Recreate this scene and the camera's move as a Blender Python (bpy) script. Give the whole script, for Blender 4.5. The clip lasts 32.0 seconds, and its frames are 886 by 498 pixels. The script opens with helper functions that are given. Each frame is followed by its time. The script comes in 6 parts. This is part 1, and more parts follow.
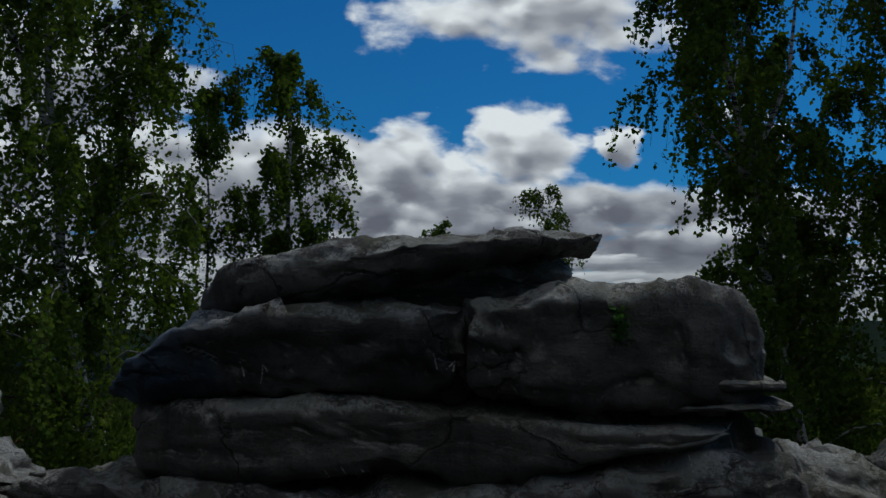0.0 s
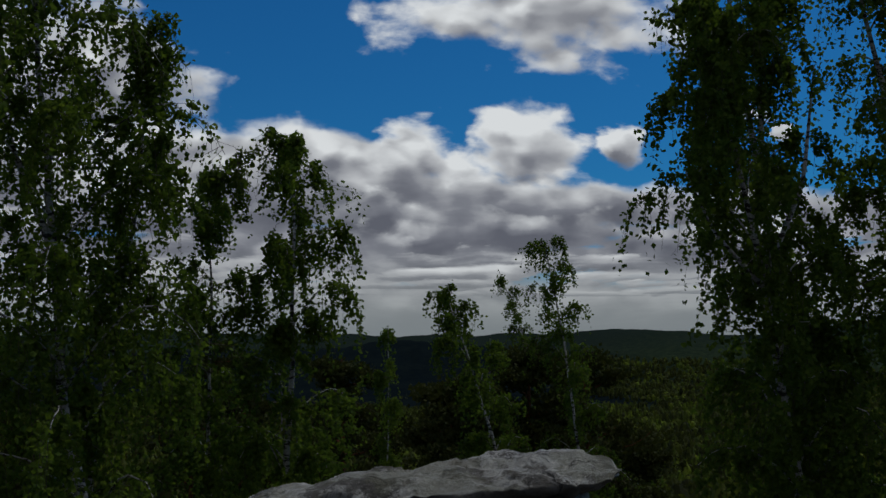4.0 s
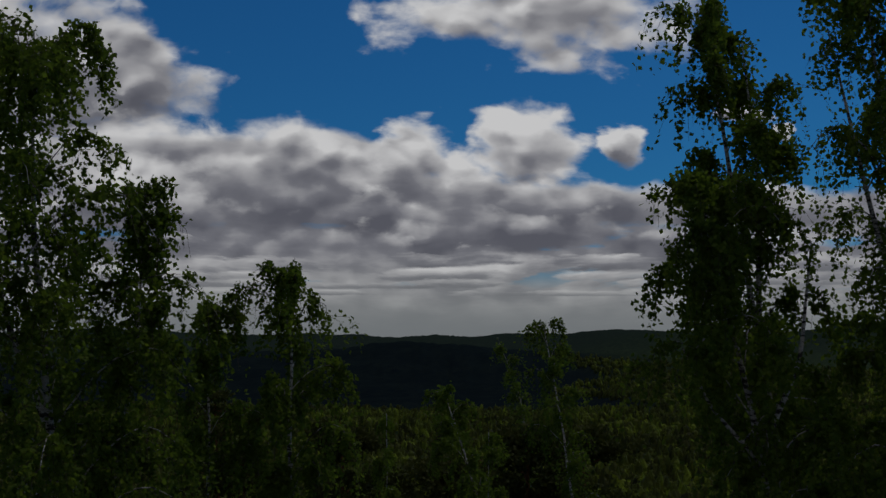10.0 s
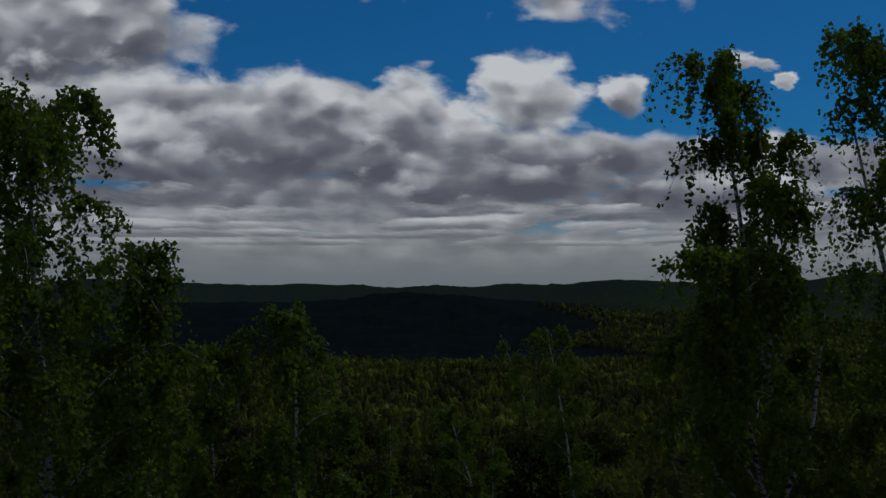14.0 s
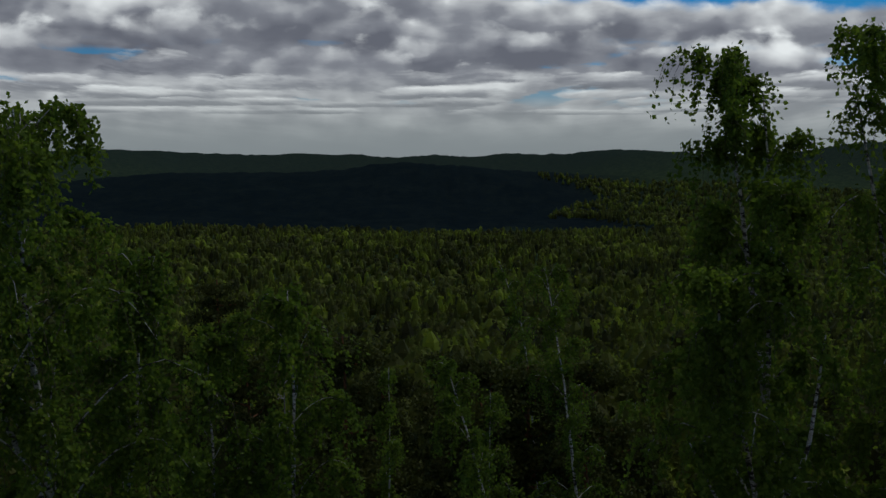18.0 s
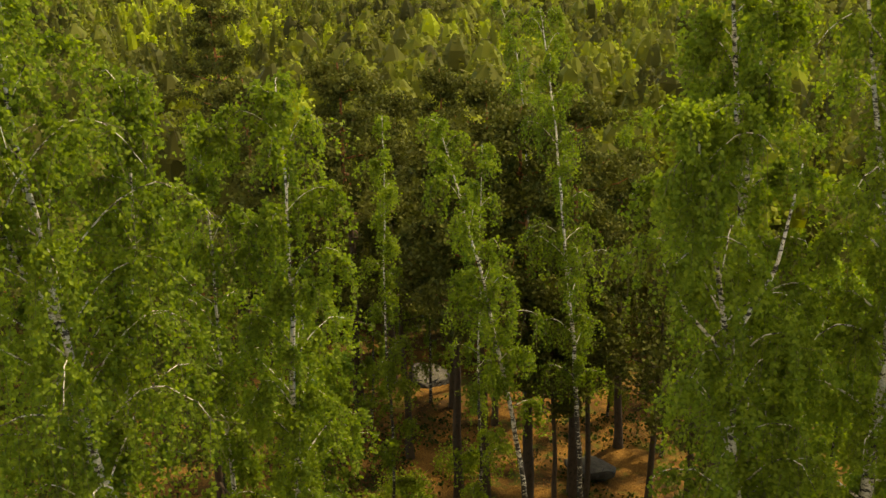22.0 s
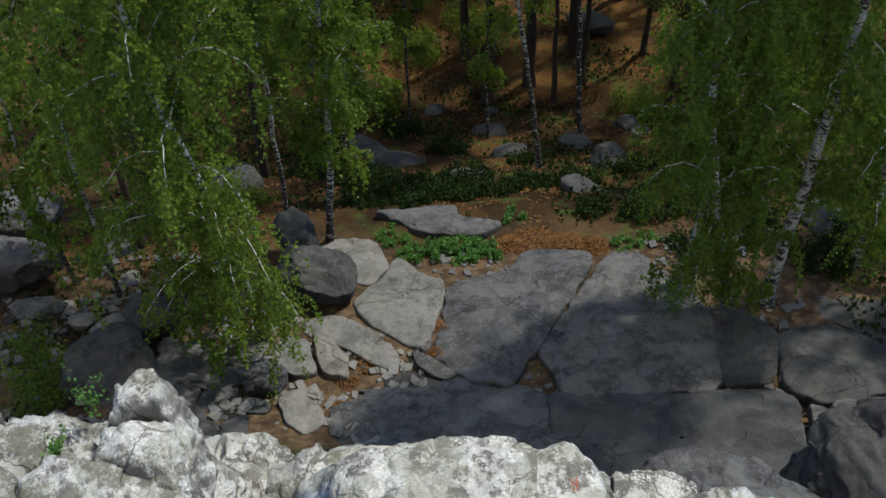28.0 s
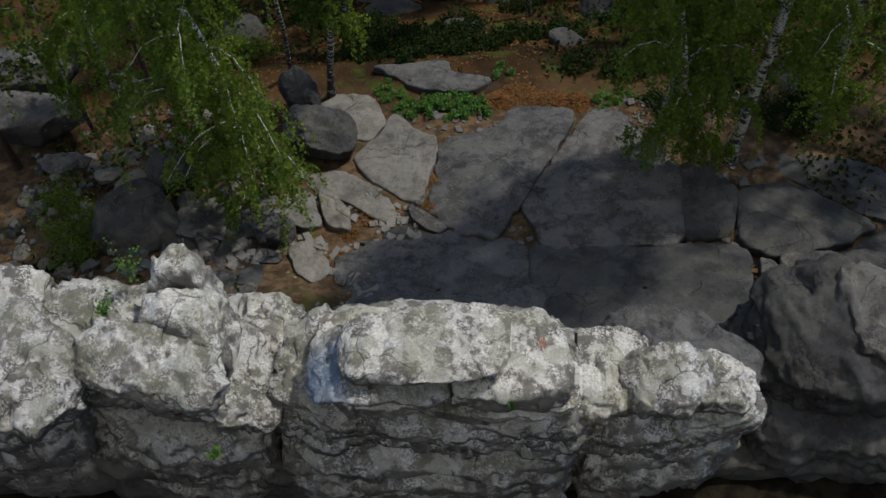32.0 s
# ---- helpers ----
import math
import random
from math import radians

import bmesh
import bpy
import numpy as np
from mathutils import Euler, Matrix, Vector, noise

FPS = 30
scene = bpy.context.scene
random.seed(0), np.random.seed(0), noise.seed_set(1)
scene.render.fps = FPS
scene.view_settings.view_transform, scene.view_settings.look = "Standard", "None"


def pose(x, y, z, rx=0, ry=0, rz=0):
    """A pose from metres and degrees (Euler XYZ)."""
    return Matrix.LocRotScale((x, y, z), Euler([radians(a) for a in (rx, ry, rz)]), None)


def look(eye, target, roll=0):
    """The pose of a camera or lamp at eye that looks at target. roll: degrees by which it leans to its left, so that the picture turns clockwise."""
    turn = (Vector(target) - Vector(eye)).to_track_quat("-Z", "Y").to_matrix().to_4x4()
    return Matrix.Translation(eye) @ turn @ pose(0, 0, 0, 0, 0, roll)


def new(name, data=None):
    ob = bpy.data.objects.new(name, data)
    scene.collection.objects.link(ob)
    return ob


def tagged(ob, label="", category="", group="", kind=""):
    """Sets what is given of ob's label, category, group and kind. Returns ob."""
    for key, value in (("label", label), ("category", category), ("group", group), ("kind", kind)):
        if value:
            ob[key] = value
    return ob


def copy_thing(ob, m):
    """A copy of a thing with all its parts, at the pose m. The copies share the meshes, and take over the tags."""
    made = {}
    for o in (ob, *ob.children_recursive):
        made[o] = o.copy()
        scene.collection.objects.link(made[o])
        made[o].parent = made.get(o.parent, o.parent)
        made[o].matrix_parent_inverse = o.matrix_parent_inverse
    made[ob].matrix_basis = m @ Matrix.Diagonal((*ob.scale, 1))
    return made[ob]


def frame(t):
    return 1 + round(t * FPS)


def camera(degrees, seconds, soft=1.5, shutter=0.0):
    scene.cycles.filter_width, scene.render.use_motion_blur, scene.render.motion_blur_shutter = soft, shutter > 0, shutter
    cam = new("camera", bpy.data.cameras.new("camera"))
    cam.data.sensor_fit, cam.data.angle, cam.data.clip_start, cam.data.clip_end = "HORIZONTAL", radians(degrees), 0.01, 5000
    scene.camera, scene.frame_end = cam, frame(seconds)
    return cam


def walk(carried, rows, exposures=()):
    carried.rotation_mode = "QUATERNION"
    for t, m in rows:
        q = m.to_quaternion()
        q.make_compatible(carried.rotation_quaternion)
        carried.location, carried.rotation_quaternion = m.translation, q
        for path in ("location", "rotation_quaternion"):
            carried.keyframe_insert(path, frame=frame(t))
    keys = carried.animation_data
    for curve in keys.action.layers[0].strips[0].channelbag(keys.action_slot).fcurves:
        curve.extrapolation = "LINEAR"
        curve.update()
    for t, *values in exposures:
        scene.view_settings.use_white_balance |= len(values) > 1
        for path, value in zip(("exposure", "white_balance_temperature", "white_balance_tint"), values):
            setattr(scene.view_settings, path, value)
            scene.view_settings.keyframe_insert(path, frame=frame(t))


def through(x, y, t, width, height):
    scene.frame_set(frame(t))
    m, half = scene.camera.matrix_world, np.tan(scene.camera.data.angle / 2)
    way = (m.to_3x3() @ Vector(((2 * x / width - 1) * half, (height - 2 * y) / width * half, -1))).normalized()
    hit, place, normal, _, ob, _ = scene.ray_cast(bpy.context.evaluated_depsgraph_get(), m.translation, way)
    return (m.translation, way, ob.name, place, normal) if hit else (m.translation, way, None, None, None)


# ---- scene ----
from mathutils.bvhtree import BVHTree

# ---- camera: seconds, place, tilt and turn of a slow climb that ends looking down ----
cam = camera(43.9, 32.0)
PATH = [
    (0, 0.00, -0.00, -0.00, 4.43, -0.17),
    (0.5, -0.03, 0.05, 0.23, 4.42, -0.16),
    (1, -0.04, 0.11, 0.48, 4.44, -0.17),
    (1.5, -0.04, 0.17, 0.71, 4.42, -0.16),
    (2, -0.04, 0.23, 0.95, 4.45, -0.13),
    (2.5, -0.04, 0.27, 1.18, 4.47, -0.06),
    (3, -0.06, 0.28, 1.41, 4.48, -0.06),
    (3.5, -0.07, 0.26, 1.64, 4.45, -0.06),
    (4, -0.08, 0.23, 1.88, 4.43, -0.04),
    (4.5, -0.09, 0.19, 2.13, 4.43, -0.02),
    (5, -0.10, 0.14, 2.38, 4.43, 0.01),
    (5.5, -0.11, 0.09, 2.63, 4.43, 0.02),
    (6, -0.11, 0.05, 2.87, 4.43, -0.01),
    (6.5, -0.10, 0.03, 3.12, 4.45, -0.01),
    (7, -0.09, 0.02, 3.36, 4.47, -0.01),
    (7.5, -0.08, 0.01, 3.60, 4.43, -0.01),
    (8, -0.07, 0.02, 3.84, 4.42, -0.01),
    (8.5, -0.06, 0.01, 4.09, 4.38, -0.00),
    (9, -0.04, 0.01, 4.34, 4.42, -0.00),
    (9.5, -0.03, 0.01, 4.59, 4.40, -0.02),
    (10, -0.02, 0.02, 4.84, 4.41, -0.02),
    (10.5, -0.03, 0.02, 5.10, 4.39, -0.01),
    (11, -0.04, 0.03, 5.35, 4.40, -0.01),
    (11.5, -0.06, 0.06, 5.60, 4.38, -0.02),
    (12, -0.08, 0.09, 5.85, 4.39, -0.03),
    (12.5, -0.09, 0.13, 6.10, 3.98, -0.01),
    (13, -0.11, 0.18, 6.35, 3.24, -0.00),
    (13.5, -0.12, 0.21, 6.62, 2.52, -0.00),
    (14, -0.13, 0.24, 6.91, 1.80, 0.01),
    (14.5, -0.13, 0.27, 7.21, 1.13, -0.02),
    (15, -0.15, 0.31, 7.51, 0.46, -0.03),
    (15.5, -0.16, 0.36, 7.81, -0.21, -0.04),
    (16, -0.17, 0.41, 8.12, -0.89, -0.05),
    (16.5, -0.17, 0.47, 8.44, -1.60, -0.05),
    (17, -0.16, 0.53, 8.75, -2.35, -0.05),
    (17.5, -0.13, 0.60, 9.06, -3.36, -0.07),
    (18, -0.10, 0.65, 9.38, -5.00, -0.05),
    (18.5, -0.07, 0.69, 9.69, -6.83, -0.05),
    (19, -0.03, 0.73, 10.01, -9.05, -0.04),
    (19.5, 0.02, 0.76, 10.33, -11.14, -0.04),
    (20, 0.08, 0.79, 10.65, -13.37, -0.04),
    (20.5, 0.14, 0.84, 10.98, -15.48, -0.05),
    (21, 0.17, 0.89, 11.31, -17.69, 0.01),
    (21.5, 0.18, 0.92, 11.64, -19.81, 0.03),
    (22, 0.19, 0.93, 11.99, -22.09, 0.03),
    (22.5, 0.20, 0.91, 12.34, -24.21, 0.06),
    (23, 0.19, 0.87, 12.69, -26.49, 0.12),
    (23.5, 0.17, 0.83, 13.03, -28.61, 0.19),
    (24, 0.16, 0.81, 13.37, -30.85, 0.16),
    (24.5, 0.16, 0.79, 13.70, -32.96, 0.12),
    (25, 0.10, 0.76, 14.02, -35.24, 0.22),
    (25.5, 0.03, 0.74, 14.35, -37.38, 0.26),
    (26, -0.04, 0.71, 14.68, -39.52, 0.26),
    (26.5, -0.11, 0.68, 15.03, -41.69, 0.23),
    (27, -0.16, 0.63, 15.38, -43.88, 0.18),
    (27.5, -0.17, 0.58, 15.75, -46.09, 0.11),
    (28, -0.15, 0.51, 16.13, -48.33, 0.04),
    (28.5, -0.10, 0.43, 16.52, -50.42, -0.00),
    (29, -0.06, 0.35, 16.93, -52.63, -0.02),
    (29.5, -0.03, 0.28, 17.34, -54.75, -0.05),
    (30, -0.02, 0.22, 17.76, -57.00, -0.05),
    (30.5, -0.01, 0.17, 18.17, -58.52, -0.05),
    (31, 0.01, 0.12, 18.58, -58.60, -0.04),
    (31.5, 0.04, 0.05, 18.99, -58.61, -0.03),
    (32, 0.06, -0.02, 19.40, -58.62, 0.02),
]
walk(cam, [(t, pose(x, y, z, 90 + tilt, 0, turn)) for t, x, y, z, tilt, turn in PATH],
     exposures=[(0, -1.62, 5900, 4), (4, -1.72, 6100, 7), (8, -1.88, 6400, 11), (12, -2.15, 6100, 9), (14.5, -2.15, 5900, 8), (17, -1.9, 5700, 6), (18.5, -1.2, 6400, 5), (19.0, -0.65, 7000, 5), (19.5, 0.6, 9000, 4),
                (20.5, 1.58, 14500, 5), (23, 1.76, 17000, 4), (25, 1.55, 11200, -4), (26.5, 1.18, 8500, 1), (28, 0.76, 6400, 5), (30, 0.26, 6400, 7), (32, 0.22, 6600, 8)])

# ---- sky and sun ----
SUN_UP, SUN_TURN = 54.0, 48.0      # degrees above the ground, degrees to the right of the way ahead


class Nodes:
    """Short hand for a node tree."""

    def __init__(self, tree):
        self.tree = tree

    def add(self, kind, inputs=(), **fields):
        n = self.tree.nodes.new(kind)
        for k, v in fields.items():
            setattr(n, k, v)
        for k, v in dict(inputs).items():
            self.put(n.inputs[k], v)
        return n

    def put(self, socket, v):
        if isinstance(v, bpy.types.NodeSocket):
            self.tree.links.new(v, socket)
        elif isinstance(v, bpy.types.Node):
            self.tree.links.new(v.outputs[0], socket)
        else:
            socket.default_value = v

    def math(self, op, a, b=0.0, c=0.0, clamp=False):
        n = self.add("ShaderNodeMath", {0: a, 1: b, 2: c}, operation=op)
        n.use_clamp = clamp
        return n.outputs[0]

    def ramp(self, fac, stops):
        n = self.add("ShaderNodeValToRGB", {0: fac})
        e = n.color_ramp.elements
        while len(e) < len(stops):
            e.new(0.5)
        for el, (p, col) in zip(e, stops):
            el.position = p
            el.color = (*col, 1) if len(col) == 3 else col
        return n.outputs[0]

    def mix(self, fac, a, b, blend="MIX"):
        n = self.add("ShaderNodeMix", data_type="RGBA", blend_type=blend)
        for i, v in ((0, fac), (6, a), (7, b)):
            self.put(n.inputs[i], (*v, 1) if isinstance(v, tuple) and len(v) == 3 else v)
        return n.outputs[2]

    def smooth(self, v, a, b):
        n = self.add("ShaderNodeMapRange", {0: v, 1: a, 2: b, 3: 0.0, 4: 1.0}, interpolation_type="SMOOTHSTEP")
        return n.outputs[0]

    def noise(self, vec, scale, detail=4.0, rough=0.55, lac=2.0, out=0):
        n = self.add("ShaderNodeTexNoise", {"Vector": vec, "Scale": scale, "Detail": detail, "Roughness": rough, "Lacunarity": lac})
        return n.outputs[out]


def build_sky():
    world = bpy.data.worlds.new("sky")
    scene.world = world
    world.use_nodes = True
    world.node_tree.nodes.clear()
    N = Nodes(world.node_tree)
    sky = N.add("ShaderNodeTexSky", sky_type="NISHITA", sun_disc=False, sun_elevation=radians(SUN_UP), sun_rotation=radians(SUN_TURN),
                altitude=300.0, air_density=1.0, dust_density=0.4, ozone_density=2.5)
    way = N.add("ShaderNodeTexCoord").outputs["Generated"]
    s = N.add("ShaderNodeSeparateXYZ", {0: way})
    ahead = N.math("MAXIMUM", N.math("ABSOLUTE", s.outputs[1]), 0.05)
    u = N.math("DIVIDE", s.outputs[0], ahead)
    v = N.math("DIVIDE", s.outputs[2], ahead)

    low = N.smooth(v, 0.085, 0.012)                      # layers thin out into haze near the horizon
    flat = N.add("ShaderNodeCombineXYZ", {0: u, 1: N.math("MULTIPLY", v, 1.5), 2: 0.37}).outputs[0]

    def swirl(at, scale, detail, much):
        n = N.add("ShaderNodeVectorMath", {0: N.noise(at, scale, detail, 0.55, out=1), 1: (0.5, 0.5, 0.5)}, operation="SUBTRACT").outputs[0]
        return N.add("ShaderNodeVectorMath", {0: n, 1: much}, operation="MULTIPLY").outputs[0]

    def plus(a, b):
        return N.add("ShaderNodeVectorMath", {0: a, 1: b}, operation="ADD").outputs[0]

    p = plus(flat, swirl(flat, 14.0, 4.0, (0.045, 0.045, 0.0)))

    def lumps(scale, at):
        n = N.add("ShaderNodeTexVoronoi", {"Vector": at, "Scale": scale, "Smoothness": 0.7}, feature="SMOOTH_F1")
        return N.math("SUBTRACT", 0.5, n.outputs["Distance"])

    def heaped(at):
        return N.math("ADD", N.math("MULTIPLY", lumps(17.0, at), 0.75), N.math("MULTIPLY", lumps(42.0, at), 0.28))

    broad = N.math("SUBTRACT", N.noise(p, 7.0, 3.0, 0.5), 0.5)
    puffs = heaped(p)
    relief = N.math("SUBTRACT", puffs, heaped(plus(p, (-0.008, 0.020, 0.0))))      # lit from above and the side
    fray = N.math("MULTIPLY", N.math("SUBTRACT", N.noise(p, 42.0, 5.0, 0.58), 0.5), 0.50)
    edge = N.math("ADD", N.math("ADD", puffs, fray), N.math("MULTIPLY", broad, 1.5))
    haze = N.mix(N.smooth(v, 0.0, 0.06), (6.4, 6.8, 6.9), (8.6, 8.8, 8.5))
    blue = N.mix(1.0, sky.outputs[0], (0.20, 0.88, 1.50), "MULTIPLY")
    col = N.mix(N.math("MULTIPLY", low, 0.80), blue, haze)
    TONES = [(0.0, (0.155, 0.158, 0.190)), (0.30, (0.27, 0.272, 0.305)), (0.56, (0.56, 0.555, 0.57)), (0.85, (0.98, 0.97, 0.96))]

    # the bank: sheets of cloud seen from below, closer and thinner towards the horizon
    far = N.math("DIVIDE", 1.0, N.math("ADD", N.math("MAXIMUM", v, 0.0), 0.03))
    sheet = N.add("ShaderNodeCombineXYZ", {0: N.math("MULTIPLY", N.math("MULTIPLY", u, far), 1.1), 1: N.math("MULTIPLY", N.math("LOGARITHM", far, math.e), 5.0), 2: 0.2}).outputs[0]
    sheet = plus(sheet, swirl(flat, 22.0, 4.0, (0.60, 0.45, 0.0)))
    here = N.noise(sheet, 0.62, 5.0, 0.55)
    under = N.noise(plus(sheet, (0.0, 0.40, 0.0)), 0.62, 5.0, 0.55)
    slope = N.math("SUBTRACT", under, here)
    crest = N.add("ShaderNodeValToRGB", {0: N.math("ADD", N.math("MULTIPLY", u, 1.0), 0.5)})
    el = crest.color_ramp.elements
    while len(el) < len(CREST):
        el.new(0.5)
    for e, (at, top) in zip(el, CREST):
        e.position, e.color = at + 0.5, (top / 0.3,) * 3 + (1,)
    crest.color_ramp.interpolation = "B_SPLINE"
    top = N.math("ADD", N.math("MULTIPLY", crest.outputs[0], 0.3), N.math("MULTIPLY", edge, 0.020))
    deep = N.math("SUBTRACT", top, v)
    rim = N.smooth(deep, 0.034, 0.0)
    light = N.math("ADD", N.math("ADD", 0.34, N.math("MULTIPLY", slope, 1.1)), N.math("MULTIPLY", N.math("SUBTRACT", here, 0.5), 0.9))
    light = N.math("ADD", N.math("ADD", light, N.math("MULTIPLY", rim, 0.40)), N.math("ADD", N.math("MULTIPLY", relief, 0.9), N.math("MULTIPLY", fray, 0.25)))
    light = N.math("ADD", light, N.math("MULTIPLY", N.math("MULTIPLY", N.smooth(v, 0.16, 0.12), N.smooth(v, 0.065, 0.09)), -0.16))
    light = N.math("ADD", light, N.math("MULTIPLY", N.smooth(v, 0.075, 0.05), 0.16))
    bank = N.mix(1.0, N.ramp(light, TONES), (23.5, 23.3, 23.0), "MULTIPLY")
    bank = N.mix(N.math("MULTIPLY", low, 0.75), bank, haze)
    gaps = N.math("MULTIPLY", N.smooth(N.noise(plus(sheet, (7.3, 0.0, 0.0)), 0.75, 4.0, 0.5), 0.57, 0.64), N.math("MULTIPLY", N.smooth(v, 0.115, 0.085), N.smooth(v, 0.035, 0.055)))
    there = N.math("MULTIPLY", N.smooth(deep, -0.001, 0.010), N.math("SUBTRACT", 1.0, N.math("MULTIPLY", gaps, 0.8)))

    drift = N.add("ShaderNodeSeparateXYZ", {0: swirl(N.add("ShaderNodeCombineXYZ", {0: u, 1: N.math("MULTIPLY", v, 2.2), 2: 0.9}).outputs[0], 9.0, 5.0, (0.12, 0.07, 0.0))})
    uu = N.math("ADD", u, drift.outputs[0])
    vv = N.math("ADD", v, N.math("MULTIPLY", drift.outputs[1], N.smooth(v, 0.02, 0.14)))
    ragged = N.math("MULTIPLY", N.math("SUBTRACT", N.noise(sheet, 1.3, 4.0, 0.6), 0.5), 3.2)
    def heap(col, cu, base, ru, rv, gain, foot, soft):
        a = N.math("DIVIDE", N.math("SUBTRACT", uu, cu), ru)
        up = N.math("DIVIDE", N.math("SUBTRACT", vv, base), rv)
        down = N.math("MULTIPLY", N.math("MINIMUM", up, 0.0), foot)
        lift = N.math("MAXIMUM", up, 0.0)
        q = N.math("ADD", N.math("MULTIPLY", a, a), N.math("ADD", N.math("MULTIPLY", lift, lift), N.math("MULTIPLY", down, down)))
        body = N.math("ADD", N.math("SUBTRACT", 0.8, q), N.math("MULTIPLY", edge, 1.2 if rv > 0.04 else 1.7) if rv > 0.02 or foot < 2 else ragged)
        # sunlit heads, soft grey feet
        shade = N.math("ADD", N.math("MULTIPLY", up, 0.45 if foot < 2 else 0.62), N.math("ADD", N.math("MULTIPLY", relief, 1.3), N.math("MULTIPLY", broad, 0.9)) if rv > 0.02 else N.math("MULTIPLY", slope, 1.6))
        shade = N.math("ADD", N.math("ADD", shade, gain if foot < 2 else gain - 0.05), N.math("MULTIPLY", fray, 0.3))
        shade = N.math("ADD", shade, N.math("MULTIPLY", N.smooth(body, 0.8, 0.0), 0.35 if foot < 2 else 0.18))
        tone = N.mix(1.0, N.ramp(shade, TONES), (23.5, 23.3, 23.0), "MULTIPLY")
        tone = N.mix(N.math("MULTIPLY", low, 0.75), tone, haze)
        return N.mix(N.smooth(body, 0.0, soft), col, tone)

    for cloud in CLOUDS:
        col = heap(col, *cloud, 1.5, 0.55)
    col = N.mix(there, col, bank)
    for cloud in ROWS:
        col = heap(col, *cloud, 2.4, 0.75)
    col = N.mix(N.smooth(v, 0.042, 0.0), col, haze)
    # broken cloud added overhead and behind, out of the lens's view, for softer, less blue light
    behind = N.smooth(s.outputs[1], 0.05, -0.35)
    high = N.math("MULTIPLY", N.smooth(N.math("ADD", s.outputs[2], N.math("MULTIPLY", behind, 0.20)), 0.42, 0.62), N.smooth(N.math("ADD", N.noise(way, 2.6, 6.0, 0.55), N.math("MULTIPLY", behind, 0.05)), 0.38, 0.54))
    col = N.mix(high, col, (5.6, 5.4, 5.2))
    bg = N.add("ShaderNodeBackground", {0: col, 1: 0.1})
    N.add("ShaderNodeOutputWorld", {0: bg.outputs[0]})


# single heaps of cloud: middle, foot, half width, height, brightness
CLOUDS = [(0.10, 0.300, 0.17, 0.10, 0.62), (-0.36, 0.215, 0.165, 0.14, 0.28), (-0.33, 0.13, 0.20, 0.085, 0.28),
          (-0.012, 0.160, 0.052, 0.044, 0.50), (0.080, 0.156, 0.060, 0.066, 0.52), (0.163, 0.160, 0.032, 0.034, 0.52), (0.285, 0.198, 0.026, 0.016, 0.6), (0.318, 0.183, 0.016, 0.012, 0.6)]
# rows of heaps in the bank, high to low
ROWS = [(-0.135, 0.118, 0.125, 0.080, 0.22), (-0.30, 0.125, 0.10, 0.055, 0.26), (0.10, 0.112, 0.165, 0.040, 0.30), (0.29, 0.108, 0.12, 0.042, 0.30), (-0.215, 0.094, 0.095, 0.040, 0.20), (-0.06, 0.100, 0.085, 0.030, 0.14),
        (0.075, 0.084, 0.150, 0.028, 0.10), (-0.39, 0.092, 0.09, 0.035, 0.25), (0.26, 0.080, 0.11, 0.028, 0.22), (-0.105, 0.079, 0.075, 0.022, 0.26), (-0.26, 0.074, 0.09, 0.018, 0.22),
        (0.01, 0.066, 0.085, 0.016, 0.20), (0.145, 0.062, 0.075, 0.016, 0.28), (-0.17, 0.060, 0.10, 0.014, 0.25), (0.33, 0.060, 0.10, 0.014, 0.30), (-0.36, 0.058, 0.09, 0.013, 0.3)]
stray = random.Random(6)
for foot, tall, count in ((0.050, 0.010, 5), (0.044, 0.007, 5), (0.037, 0.005, 4)):
    ROWS += [((k + stray.uniform(0.2, 0.8)) / count * 0.75 - 0.375, foot + stray.uniform(-0.002, 0.002), stray.uniform(0.08, 0.14), tall, stray.uniform(0.28, 0.40)) for k in range(count)]
# upper edge of the bank: across, up
CREST = [(-0.45, 0.190), (-0.27, 0.186), (-0.19, 0.186), (-0.14, 0.181), (-0.095, 0.194), (-0.05, 0.172), (-0.01, 0.150), (0.10, 0.142), (0.17, 0.142), (0.27, 0.142), (0.32, 0.128), (0.40, 0.142)]
build_sky()

sun = new("sun", bpy.data.lights.new("sun", "SUN"))
sun.data.energy, sun.data.angle, sun.data.color = 2.7, radians(3.0), (1.0, 0.95, 0.86)
a, e = radians(SUN_TURN), radians(SUN_UP)
sun.matrix_world = look((0, 0, 60), (-math.sin(a) * math.cos(e), -math.cos(a) * math.cos(e), 60 - math.sin(e)))


# ---- materials ----
def material(name, build, rough=0.85, spec=0.3):
    """build(N, at) gives colour and height; at is the place in metres."""
    m = bpy.data.materials.new(name)
    m.use_nodes = True
    m.node_tree.nodes.clear()
    N = Nodes(m.node_tree)
    at = N.add("ShaderNodeNewGeometry").outputs["Position"]
    col, height, size = build(N, at)
    bsdf = N.add("ShaderNodeBsdfPrincipled", {"Base Color": col, "Roughness": rough, "Specular IOR Level": spec})
    if height is not None:
        bump = N.add("ShaderNodeBump", {"Height": height, "Strength": 0.8, "Distance": size})
        N.put(bsdf.inputs["Normal"], bump.outputs[0])
    N.add("ShaderNodeOutputMaterial", {0: bsdf.outputs[0]})
    return m


